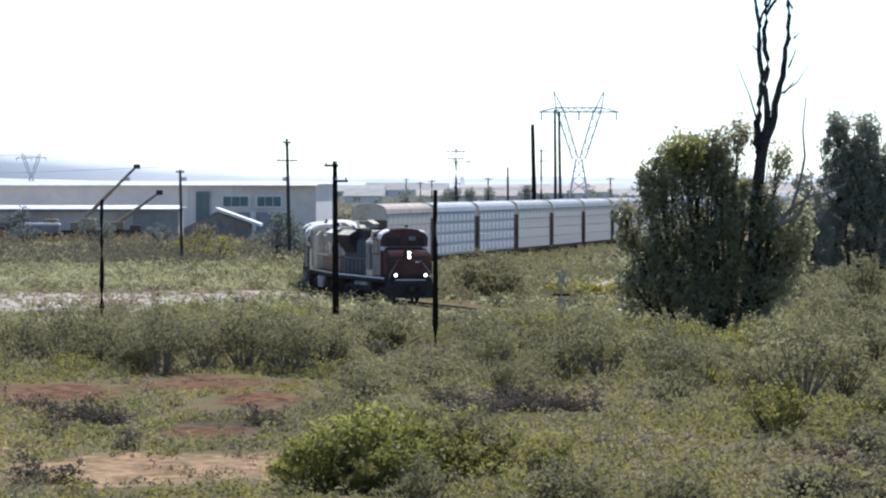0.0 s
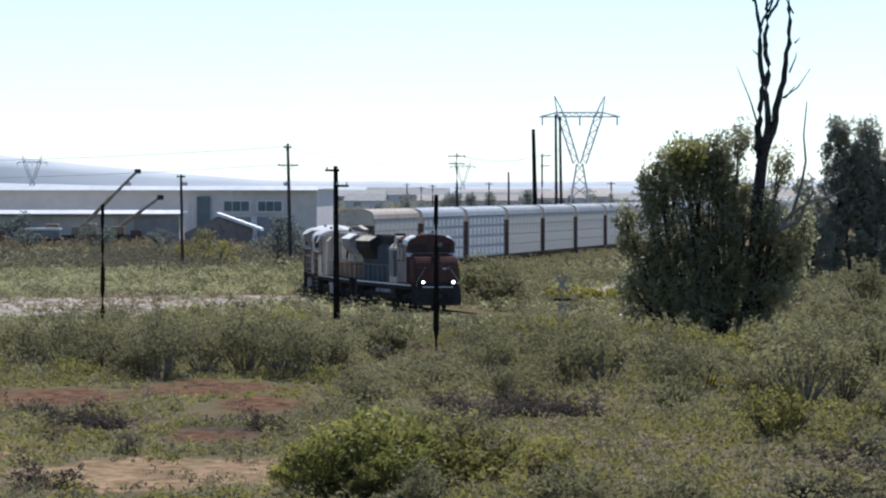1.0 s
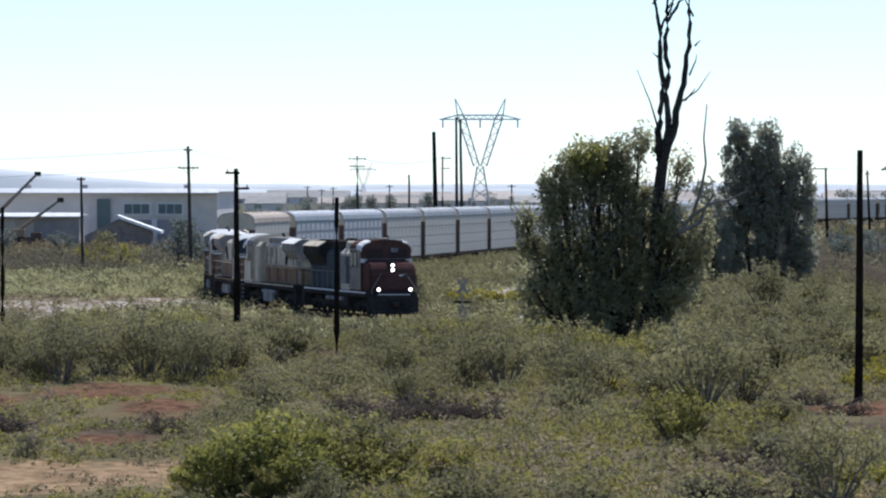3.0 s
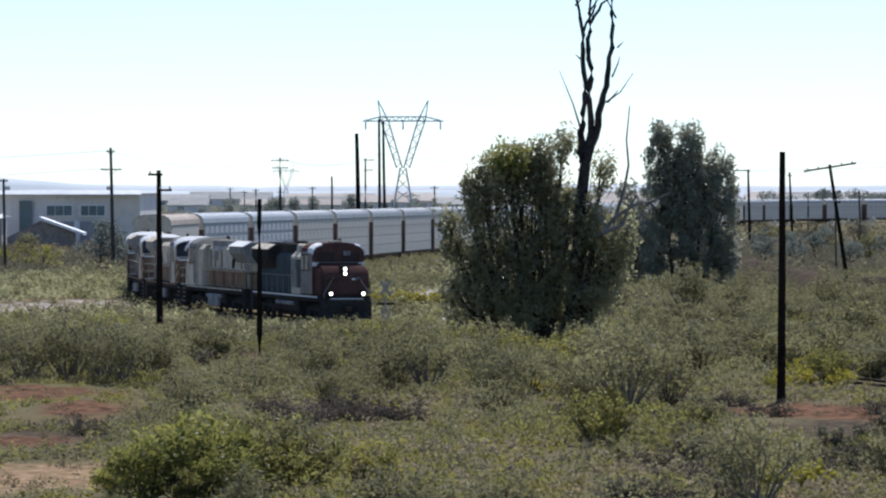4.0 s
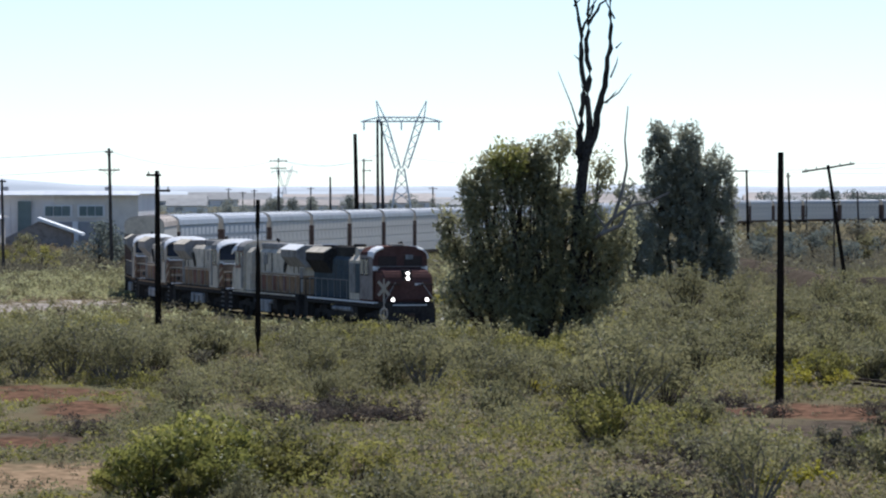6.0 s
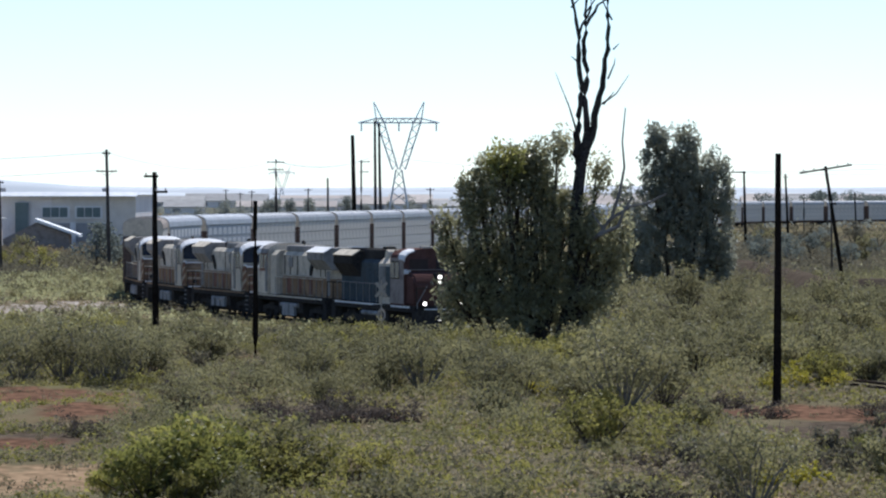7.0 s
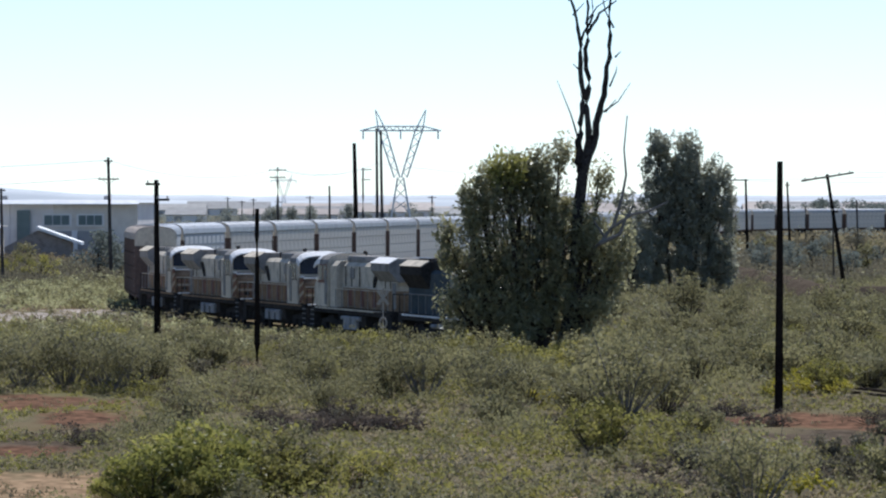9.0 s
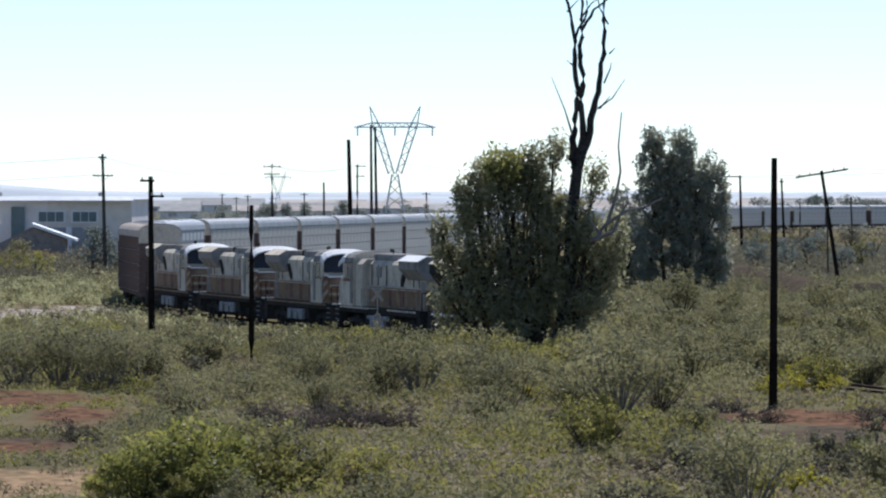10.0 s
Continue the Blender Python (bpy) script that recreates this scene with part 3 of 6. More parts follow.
# ---------- warehouse and yard ----------
def make_warehouse():
    ob = thing("warehouse", "long pale grey metal warehouse with white roof edge", "building")
    part("wall", boxes((-190, -42.9, 715, 760, -0.2, 7.5)), WALLPAINT, ob, "pale blue-grey sheet wall")
    part("end_wall", boxes((-54.5, -42.7, 714.6, 715, -0.2, 7.5)), TANWALL, ob, "tan sheet wall by the corner")
    bm = bmesh.new()
    prism(bm, [(-190.5, 7.5), (-42.4, 7.5), (-42.4, 8.0), (-190.5, 8.0)], 714.2, 760.6)
    for v in bm.verts:
        if v.co.y < 720 and v.co.z > 7.9:
            v.co.z = 7.62
        elif v.co.y > 720 and v.co.z > 7.9:
            v.co.z = 7.66
    part("roof", bm, WHITEROOF, ob, "white sheet roof with a bright edge")
    bm = bmesh.new()
    prism(bm, [(-190.5, 7.3), (-42.4, 7.3), (-42.4, 7.42), (-190.5, 7.42)], 713.2, 714.25)
    for v in bm.verts:
        v.co.z += 0.55 * (v.co.y > 714)
    part("eave", bm, WHITEROOF, ob, "sunlit sloping white eave")
    part("gutter", boxes((-190, -42.5, 714.1, 714.3, 7.28, 7.48)), SLATEWALL, ob)
    for x0, x1 in ((-55.8, -52.2), (-51.0, -47.6)):
        w = part("window", boxes((x0 - 0.25, x1 + 0.25, 714.3, 714.7, 4.25, 6.0)), WHITEPAINT, ob, "wide white-framed window")
        for k in range(3):
            d = (x1 - x0) / 3
            part("pane", boxes((x0 + k * d + 0.06, x0 + (k + 1) * d - 0.06, 714.22, 714.32, 4.45, 5.8)), GREENPANE, w)
        part("loading_door", boxes((x0, x1 + 0.3, 714.3, 714.7, 1.0, 3.6)), SLATEWALL, ob, "dark loading bay opening")
    part("side_door", boxes((-59.6, -57.8, 714.3, 714.7, 2.2, 6.5)), GREENPANE, ob, "tall dull green door")
    part("door_post", boxes((-51.9, -51.1, 714.0, 714.5, 0, 3.7)), WHITEPAINT, ob)
    for k in range(26):
        part("wall_rib", boxes((-186 + k * 5, -185.7 + k * 5, 714.86, 715.02, 0, 7.3)), WALLPAINT, ob)
    for x in (-150, -121, -93, -70, -62, -47.5):
        part("roof_vent", boxes((x, x + 0.9, 716, 717, 8.0, 8.55), bevel=0.1), SLATEWALL, ob)
    return ob


def make_shed():
    ob = thing("shed", "low open-sided shed with a white sheet roof", "building")
    part("wall", boxes((-170, -60.5, 694, 704, -0.2, 3.9)), TANWALL, ob, "tan sheet wall")
    part("dark_bay", boxes((-66.5, -60.3, 693.6, 694, 0, 3.8)), SLATEWALL, ob, "slate blue end bay")
    bm = boxes((-171, -59.8, 692.0, 693.2, 4.1, 4.2))
    for v in bm.verts:
        if v.co.y > 693:
            v.co.z += 0.5
    part("roof", bm, WHITEROOF, ob, "white roof sheet with bright edge")
    part("flat_roof", boxes((-170.5, -60, 693.2, 704.3, 4.3, 4.45)), TANWALL, ob)
    part("fascia", boxes((-170.5, -60, 692.9, 693.1, 3.85, 4.15)), SLATEWALL, ob)
    for k in range(12):
        part("column", boxes((-168 + k * 9, -167.7 + k * 9, 693.3, 693.6, 0, 4.2)), GREYPAINT, ob)
    return ob


def make_tilted_roof():
    ob = thing("loading_shelter", "small dark shelter with a slanting white roof", "shelter")
    bm = bmesh.new()
    prism(bm, [(-54.6, 4.0), (-48.6, 1.9), (-48.6, 2.25), (-54.6, 4.4)], 686, 692)
    part("roof", bm, WHITEROOF, ob, "slanting white roof sheet")
    bm = bmesh.new()
    prism(bm, [(-59.0, -0.2), (-50, -0.2), (-50, 2.2), (-54.6, 3.8), (-59.0, 1.6)], 687, 691)
    part("body", bm, CLADDING, ob, "dark shaded body")
    return ob


def make_crane(x, y, tip_x, tip_z, label):
    """A truck crane with its boom raised."""
    ob = thing("crane_truck", label, "crane", "cranes in the yard")
    base = (x, y, 2.2)
    part("chassis", boxes((x - 4.5, x + 2.5, y - 1.2, y + 1.2, 0.7, 1.4), bevel=0.08), BLACKSTEEL, ob)
    part("cab", boxes((x - 4.6, x - 2.8, y - 1.2, y + 1.2, 1.4, 2.9), bevel=0.15), CRANEPAINT, ob)
    part("turret", boxes((x - 1.0, x + 1.0, y - 1.0, y + 1.0, 1.4, 2.5), bevel=0.12), CRANEPAINT, ob)
    for dx in (-3.8, -0.6, 1.2):
        part("wheel", tubes(((x + dx, y - 1.3, 0.5), (x + dx, y + 1.3, 0.5), 0.5, 0.5, 14)), BLACKSTEEL, ob)
    mid = Vector(base).lerp(Vector((tip_x, y, tip_z)), 0.55)
    part("boom", tubes((base, tuple(mid), 0.26, 0.24, 6)), CRANEPAINT, ob, "dusty tan telescoping boom")
    part("inner_boom", tubes((tuple(mid), (tip_x, y, tip_z), 0.2, 0.18, 6)), MIDGREY, ob)
    part("boom_head", boxes((tip_x - 0.3, tip_x + 0.55, y - 0.3, y + 0.3, tip_z - 0.3, tip_z + 0.35), bevel=0.05), BLACKSTEEL, ob)
    return ob


make_warehouse()
make_shed()
make_tilted_roof()
make_crane(-72.5, 680, -64.8, 9.9, "dusty tan truck crane with raised boom in the yard")
make_crane(-68.0, 686, -62.3, 6.4, "dusty tan truck crane with lowered boom in the yard")


def make_trailer(x, y, long, label):
    ob = thing("trailer", label, "trailer", "trailers in the yard")
    part("box", boxes((x, x + long, y, y + 2.4, 1.1, 2.2), bevel=0.06), MIDGREY, ob)
    part("roof", boxes((x - 0.05, x + long + 0.05, y - 0.05, y + 2.45, 2.2, 2.5), bevel=0.04), WHITEROOF, ob, "white top")
    for dx in (0.8, long - 0.8):
        part("wheel", tubes(((x + dx, y - 0.02, 0.5), (x + dx, y + 2.42, 0.5), 0.5, 0.5, 12)), BLACKSTEEL, ob)
    part("frame", boxes((x, x + long, y + 0.4, y + 2.0, 0.8, 1.1)), BLACKSTEEL, ob)
    return ob


for x, y, long in ((-77.5, 660, 4.5), (-86, 655, 5.0), (-93, 668, 4), (-100, 650, 5)):
    make_trailer(x, y, long, "low dark trailer with a white top in the yard")
for k, (x, y, w, h) in enumerate(((-84, 672, 3.0, 2.0), (-80, 668, 2.2, 1.6), (-70, 662, 3.0, 1.7), (-65, 668, 2.4, 2.2), (-62, 660, 3, 1.3), (-90, 662, 2.6, 1.8), (-56, 664, 2.5, 1.4))):
    bm = boxes((x, x + w, y, y + 2, -0.1, h * 0.6), (x + w * 0.2, x + w * 0.8, y + 0.2, y + 1.8, h * 0.6, h), bevel=0.12)
    tagged(new("scrap_vehicle", to_mesh("scrap_vehicle", bm, (BROWN, MIDGREY, BROWN)[k % 3])), "dusty dark vehicle body parked in the yard", "vehicle", "vehicles in the yard")


# ---------- far town, hills ----------
def make_far_building(x, y, w, d, h, mat, roof_mat):
    """A low building: walls, a pitched roof sloping towards us and away, and dark openings."""
    ob = thing("far_building", "low pale far-off building with pitched roof on the plain", "building", "far buildings")
    eave = h * 0.55
    part("wall", boxes((x - w / 2, x + w / 2, y, y + d, -0.2, eave)), mat, ob)
    bm = bmesh.new()
    loft(bm, [(y - 0.6, eave), (y + d / 2, h + 0.6), (y + d + 0.6, eave), (y + d + 0.6, eave - 0.3), (y - 0.6, eave - 0.3)], x - w / 2 - 0.5, x + w / 2 + 0.5)
    part("roof", bm, roof_mat, ob, "pale sheet roof")
    for k in range(int(w // 9)):
        part("opening", boxes((x - w / 2 + 3 + k * 9, x - w / 2 + 6 + k * 9, y - 0.12, y + 0.1, eave * 0.2, eave * 0.75)), SLATEWALL, ob)
    return ob


for k in range(46):
    d = 1900 + 1200 * rng.uniform()
    b = rng.uniform(-0.055, 0.1)
    make_far_building(b * d, d, rng.uniform(14, 60), rng.uniform(10, 30), rng.uniform(4.0, 7.5), FARTOWN, (FARROOF, CONCRETE)[k % 2])


def make_hills(name, y, base, amp, left, seed, material):
    """A far ridge with its slope towards us."""
    xs = np.linspace(-1100, 900, 120)
    verts, quads = [], []
    for x in xs:
        top = base + amp * (0.5 + 0.5 * noise.noise((x * 0.004, seed, 0))) + 0.25 * amp * noise.noise((x * 0.02, seed, 3)) + left * max(0.0, (-330 - x) / 400) ** 1.3
        verts += [(x, y, -0.5), (x, y + 30, top * 0.7), (x, y + 60, top), (x, y + 100, -0.5)]
    for i in range(len(xs) - 1):
        for k in range(3):
            quads.append((i * 4 + k, i * 4 + k + 4, i * 4 + k + 5, i * 4 + k + 1))
    ob = new(name, quick_mesh(name, verts, quads, material))
    return tagged(ob, "line of far hills with blue-grey haze in their colour", "hills", kind="structure")


# Both ridges get their haze from the material's colour.
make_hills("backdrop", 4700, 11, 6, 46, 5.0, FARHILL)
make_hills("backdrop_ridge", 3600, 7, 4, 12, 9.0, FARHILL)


# ---------- crossing sign ----------
def make_crossing_sign():
    ob = thing("crossing_sign", "weathered white railway crossbuck on a post", "sign")
    ob.location = (-3.0, 262, 0)
    part("post", tubes(((0, 0, -0.4), (0, 0, 3.3), 0.045, 0.04, 8)), SIGNPAINT, ob)
    for a in (-52, 52):
        bm = boxes((-0.46, 0.46, -0.02, 0.02, -0.075, 0.075), bevel=0.008)
        bmesh.ops.transform(bm, matrix=pose(0, -0.07 - 0.04 * (a > 0), 2.8, 0, a, 0), verts=bm.verts[:])
        part("blade", bm, SIGNPAINT, ob, "faded white crossbuck blade")
    part("crossbar", boxes((-0.47, 0.47, -0.03, 0.03, 1.92, 2.04), bevel=0.01), BLACKSTEEL, ob, "dark cross board")
    bm = bmesh.new()
    turns, sides = 20, 6
    rings = [[bm.verts.new(((0.17 + 0.05 * math.cos(b)) * math.cos(a), -0.06 + 0.05 * math.sin(b), 1.5 + (0.27 + 0.05 * math.cos(b)) * math.sin(a)))
              for b in (k * math.tau / sides for k in range(sides))] for a in (k * math.tau / turns for k in range(turns))]
    for k in range(turns):
        for b in range(sides):
            bm.faces.new((rings[k][b], rings[k][(b + 1) % sides], rings[(k + 1) % turns][(b + 1) % sides], rings[(k + 1) % turns][b]))
    bmesh.ops.recalc_face_normals(bm, faces=bm.faces[:])
    part("ring", bm, SIGNPAINT, ob, "white ring plate on the post")
    return ob


make_crossing_sign()


# ---------- the locomotives ----------
def wheel_mesh():
    bm = bmesh.new()
    for y in (-0.76, 0.76):
        tube(bm, (0, y - 0.07, 0.53), (0, y + 0.07, 0.53), 0.53, sides=18)
        tube(bm, (0, y - 0.12 * (1 if y < 0 else -1), 0.53), (0, y, 0.53), 0.3, sides=10)
    tube(bm, (0, -0.76, 0.53), (0, 0.76, 0.53), 0.09)
    return to_mesh("wheelset", bm, BLACKSTEEL)


WHEEL = wheel_mesh()
STANCHION = to_mesh("stanchion", tubes(((0, 0, 1.66), (0, 0, 2.72), 0.022, 0.022, 6)), GREYPAINT)
DARKSTANCHION = to_mesh("stanchion", tubes(((0, 0, 1.66), (0, 0, 2.72), 0.022, 0.022, 6)), MIDGREY)


def bogie_frame(long):
    """The side frames, springs and bolster of a bogie."""
    bm = bmesh.new()
    for y in (-1.08, 1.08):
        prism(bm, [(-long, 0.45), (-long * 0.92, 0.85), (-long * 0.4, 0.95), (long * 0.4, 0.95), (long * 0.92, 0.85), (long, 0.45), (long * 0.8, 0.42),
                   (long * 0.5, 0.68), (-long * 0.5, 0.68), (-long * 0.8, 0.42)], y - 0.09, y + 0.09)
        for x in (-long * 0.55, 0, long * 0.55):
            tube(bm, (x, y, 0.3), (x, y, 0.62), 0.14)
    box(bm, -0.5, 0.5, -1.05, 1.05, 0.6, 1.1)
    return bm


BOGIE3 = to_mesh("bogie", bogie_frame(2.35), BLACKSTEEL)
BOGIE2 = to_mesh("bogie", bogie_frame(1.35), BLACKSTEEL)


def add_bogies(ob, at, long_one):
    for x in at:
        b = shared("bogie", BOGIE3 if long_one else BOGIE2, ob, pose(x, 0, 0))
        for dx in ((-1.8, 0, 1.8) if long_one else (-0.88, 0.88)):
            shared("wheelset", WHEEL, b, pose(dx, 0, 0))


def hood_outline(half, z0, z1, chamfer=0.22):
    return [(-half, z0), (half, z0), (half, z1 - chamfer), (half - chamfer, z1), (-half + chamfer, z1), (-half, z1 - chamfer)]


def cab_arc(half, z1, drop, steps=9):
    """The rounded roof line of a cab in y and z, from one side over to the other."""
    return [(half * math.copysign(abs(math.cos(k * math.pi / steps)) ** 0.7, math.cos(k * math.pi / steps)), z1 - drop + drop * math.sin(k * math.pi / steps) ** 0.85) for k in range(steps + 1)]


def cab_outline(half, z0, z1):
    """A cab's cross outline: upright sides under a rounded roof."""
    return [(-half, z0), (half, z0)] + cab_arc(half, z1, 0.62)


def brow(half, z1, rows, k0, k1, drop=0.66):
    """A curved sheet over a cab roof from the arc's point k0 to k1; rows give x, how far it dips and how far it stands out."""
    bm = bmesh.new()
    lines = []
    for x, dip, out in rows:
        arc = cab_arc(half + out, z1 + 0.05, drop)[k0:k1 + 1]
        lines.append([bm.verts.new((x, y, z - dip)) for y, z in arc] + [bm.verts.new((x, y * 0.97, z - dip - 0.06)) for y, z in reversed(arc)])
    n = len(lines[0])
    for a, b in zip(lines, lines[1:]):
        for i in range(n):
            bm.faces.new((a[i], a[(i + 1) % n], b[(i + 1) % n], b[i]))
    for r in (lines[0], lines[-1]):
        for i in range(n // 2 - 1):
            bm.faces.new((r[i], r[i + 1], r[n - 2 - i], r[n - 1 - i]))
    bmesh.ops.recalc_face_normals(bm, faces=bm.faces[:])
    return bm


def shoulder(half, z0, z1, x0, x1, side, inner):
    """A pale sloping sheet along one upper edge of a hood."""
    bm = bmesh.new()
    prism(bm, [(side * half, z0), (side * inner, z1), (side * inner, z1 + 0.05), (side * (half + 0.06), z0 + 0.03)], x0, x1)
    for v in bm.verts:
        v.co = Vector((v.co.y, v.co.x, v.co.z))
    bmesh.ops.recalc_face_normals(bm, faces=bm.faces[:])
    return bm


def lofted(outline, x0, x1):
    bm = bmesh.new()
    loft(bm, outline, x0, x1)
    return bm


def rails_and_sill(ob, sill, label, rail):
    """Frame, white edge line, tank, steps, handrails, couplers and snow plough, alike on all."""
    part("underframe", boxes((-10.3, 10.2, -1.5, 1.5, 1.25, 1.62), bevel=0.03), BLACKSTEEL, ob)
    for y in (-1.515, 1.515):
        part("sill_stripe", boxes(*[(-9.4 + 0.85 * k, -8.72 + 0.85 * k, y - 0.012, y + 0.012, 1.49, 1.59) for k in range(22)]), sill, ob, label)
    bm = bmesh.new()
    loft(bm, [(-1.35, 0.62), (-1.05, 0.3), (1.05, 0.3), (1.35, 0.62), (1.4, 1.22), (-1.4, 1.22)], -3.6, 3.4)
    part("fuel_tank", bm, BLACKSTEEL, ob, "grimy black fuel tank with skirts")
    for y in (-1.42, 1.42):
        part("air_tank", tubes(((-2.6, y, 1.05), (2.2, y, 1.05), 0.13, 0.13, 10)), TANKGREY, ob, "grey air reservoir")
        part("handrail", tubes(((-9.3, y, 2.7), (4.2, y, 2.7), 0.026, 0.026, 6)), rail, ob, "long side handrail")
        for k in range(9):
            shared("stanchion", DARKSTANCHION, ob, pose(-9.2 + k * 1.66, y, 0))
    for end in (-1, 1):
        part("coupler", boxes((min(end * 10.2, end * 11.1), max(end * 10.2, end * 11.1), -0.17, 0.17, 0.72, 1.02), bevel=0.05), RUST, ob, "rusty knuckle coupler")
        for y in (-1, 1):
            part("step_well", boxes((min(end * 9.5, end * 10.5), max(end * 9.5, end * 10.5), min(y * 1.05, y * 1.48), max(y * 1.05, y * 1.48), 0.4, 1.3)), BLACKSTEEL, ob)
            part("corner_rail", tubes(((end * 10.4, y * 1.4, 1.5), (end * 10.4, y * 1.4, 2.6), 0.03, 0.03, 6), ((end * 10.4, y * 1.4, 2.6), (end * 10.4, y * 0.5, 2.6), 0.03, 0.03, 6)),
                 BLACKSTEEL, ob)
    bm = bmesh.new()
    prism(bm, [(10.1, 0.28), (10.75, 0.28), (10.5, 0.75), (10.45, 1.45), (10.1, 1.45)], -1.42, 1.42)
    part("snow_plough", bm, BLACKSTEEL, ob, "black pilot plate with plough")


def cab_windows(ob, cab_x, half, z, frame_mat):
    for y in (-1, 1):
        for x in (cab_x - 1.0, cab_x + 0.1):
            w = part("side_window", boxes((x - 0.48, x + 0.48, min(y * half, y * (half + 0.03)), max(y * half, y * (half + 0.03)), z - 0.5, z + 0.48)), frame_mat, ob, "framed cab side window")
            part("pane", boxes((x - 0.42, x + 0.42, min(y * (half + 0.02), y * (half + 0.045)), max(y * (half + 0.02), y * (half + 0.045)), z - 0.44, z + 0.42)), GLASS, w)


def make_lead():
    ob = thing("locomotive", "orange-red and black six-axle diesel locomotive, lamps lit, leading the train", "locomotive", "locomotives of the train")
    rails_and_sill(ob, WHITEPAINT, "broken white edge line", MIDGREY)
    add_bogies(ob, (-6.7, 6.7), True)
    part("engine_hood", lofted(hood_outline(0.98, 1.62, 4.05), -10.0, 1.4), DARKGREEN, ob, "dark green-black long hood")
    for k in range(7):
        for y in (-0.985, 0.985):
            part("hood_door", boxes((-5.0 + k * 0.9, -4.2 + k * 0.9, y - 0.02, y + 0.02, 1.8, 3.5), bevel=0.008), DARKGREEN, ob)
    bm = bmesh.new()
    loft(bm, [(-0.98, 3.0), (0.98, 3.0), (1.5, 3.75), (1.5, 4.2), (1.05, 4.48), (-1.05, 4.48), (-1.5, 4.2), (-1.5, 3.75)], -9.9, -4.9)
    part("radiator_housing", bm, BLACKSTEEL, ob, "flared black radiator housing")
    for k in range(3):
        part("roof_fan", tubes(((-9.0 + k * 1.6, 0, 4.48), (-9.0 + k * 1.6, 0, 4.62), 0.66, 0.62, 16)), BLACKSTEEL, ob)
    part("exhaust_housing", boxes((-5.0, 4.4, -0.8, 0.8, 4.0, 4.6), bevel=0.1), BLACKSTEEL, ob, "black exhaust and blower housing")
    part("exhaust_pipe", boxes((-2.6, -1.4, -0.25, 0.25, 4.5, 4.75), bevel=0.05), BLACKSTEEL, ob)
    bm = bmesh.new()
    loft(bm, hood_outline(1.42, 1.62, 4.2, 0.35), 1.4, 4.7)
    part("inverter_cabinet", bm, GREYPAINT, ob, "grey electrical cabinet behind the cab")
    for y in (-1.43, 1.43):
        for k in range(2):
            part("cabinet_door", boxes((1.6 + k * 1.55, 3.0 + k * 1.55, y - 0.02, y + 0.02, 2.0, 3.7), bevel=0.01), DARKGREEN if k else MIDGREY, ob)
    bm = bmesh.new()
    tube(bm, (2.2, -1.15, 4.2), (2.2, 1.15, 4.2), 0.42, sides=16)
    part("blower_duct", bm, GREYPAINT, ob, "pale rounded blower duct")
    bm = bmesh.new()
    loft(bm, cab_outline(1.55, 1.62, 4.75), 4.75, 8.15)
    cab = part("cab", bm, ORANGE, ob, "orange-red crew cab with rounded roof")
    # White shoulder sheets carry the sun's gleam on the roof edges as paint.
    for k0 in (0, 6):
        part("roof_shoulder", brow(1.55, 4.75, ((6.6, 0, 0.02), (7.9, 0, 0.06), (8.25, 0.08, 0.08)), k0, k0 + 3), WHITEPAINT, cab, "pale roof shoulder, whitened for the sun's gleam")
    for side in (-1, 1):
        part("radiator_shoulder", shoulder(1.5, 4.2, 4.5, -9.9, -4.9, side, 1.05), GREYPAINT, ob, "pale sloping edge of the radiator roof")
    part("roof_hatch", boxes((6.9, 7.9, -0.42, 0.3, 4.74, 4.86), bevel=0.03), GREYPAINT, cab, "pale roof hatch")
    for y in (-1.557, 1.557):
        part("side_cladding", boxes((4.78, 7.95, y - 0.012, y + 0.012, 1.7, 4.2)), CLADDING, cab, "faded brown-grey cab side")
    cab_windows(ob, 6.4, 1.55, 3.55, BLACKSTEEL)
    bm = bmesh.new()
    prism(bm, [(8.1, 1.62), (10.05, 1.62), (10.0, 2.9), (9.6, 3.3), (8.1, 3.5)], -1.46, 1.46)
    bmesh.ops.bevel(bm, geom=bm.edges[:], offset=0.14, segments=2, affect="EDGES")
    nose = part("nose", bm, ORANGE, ob, "sloped orange-red nose")
    for y in (-0.75, 0.75):
        part("windshield", boxes((8.13, 8.19, y - 0.52, y + 0.52, 3.62, 4.15), bevel=0.02), DARKGLASS, cab)
    part("window_band", boxes((8.12, 8.165, -1.36, 1.36, 3.56, 4.2), bevel=0.02), ORANGE, cab)
    part("brow_line", boxes((8.18, 8.25, -1.42, 1.42, 3.56, 3.6)), CLADDING, cab, "thin dusty ledge under the windshields")
    part("train_board", boxes((8.17, 8.22, 0.3, 0.72, 3.98, 4.24), bevel=0.01), TANKGREY, cab, "small grey board over the windshield")
    head = part("headlight_box", boxes((9.3, 9.98, -0.24, 0.24, 2.72, 3.42), bevel=0.04), BLACKSTEEL, ob, "black headlight housing")
    for z in (2.93, 3.21):
        part("headlight", tubes(((9.96, 0, z), (10.03, 0, z), 0.1, 0.1, 14)), LAMP, head, "lit round headlamp")
    for y in (-0.98, 0.98):
        d = part("ditch_light", tubes(((10.3, y, 1.76), (10.5, y, 1.76), 0.17, 0.17, 14)), BLACKSTEEL, ob, "ditch lamp on the front step")
        part("lens", tubes(((10.49, y, 1.76), (10.53, y, 1.76), 0.1, 0.1, 14)), LAMP, d, "lit lamp glass")
        part("lamp_bracket", boxes((10.2, 10.4, y - 0.06, y + 0.06, 1.4, 1.7)), BLACKSTEEL, ob)
        s = 1 if y > 0 else -1
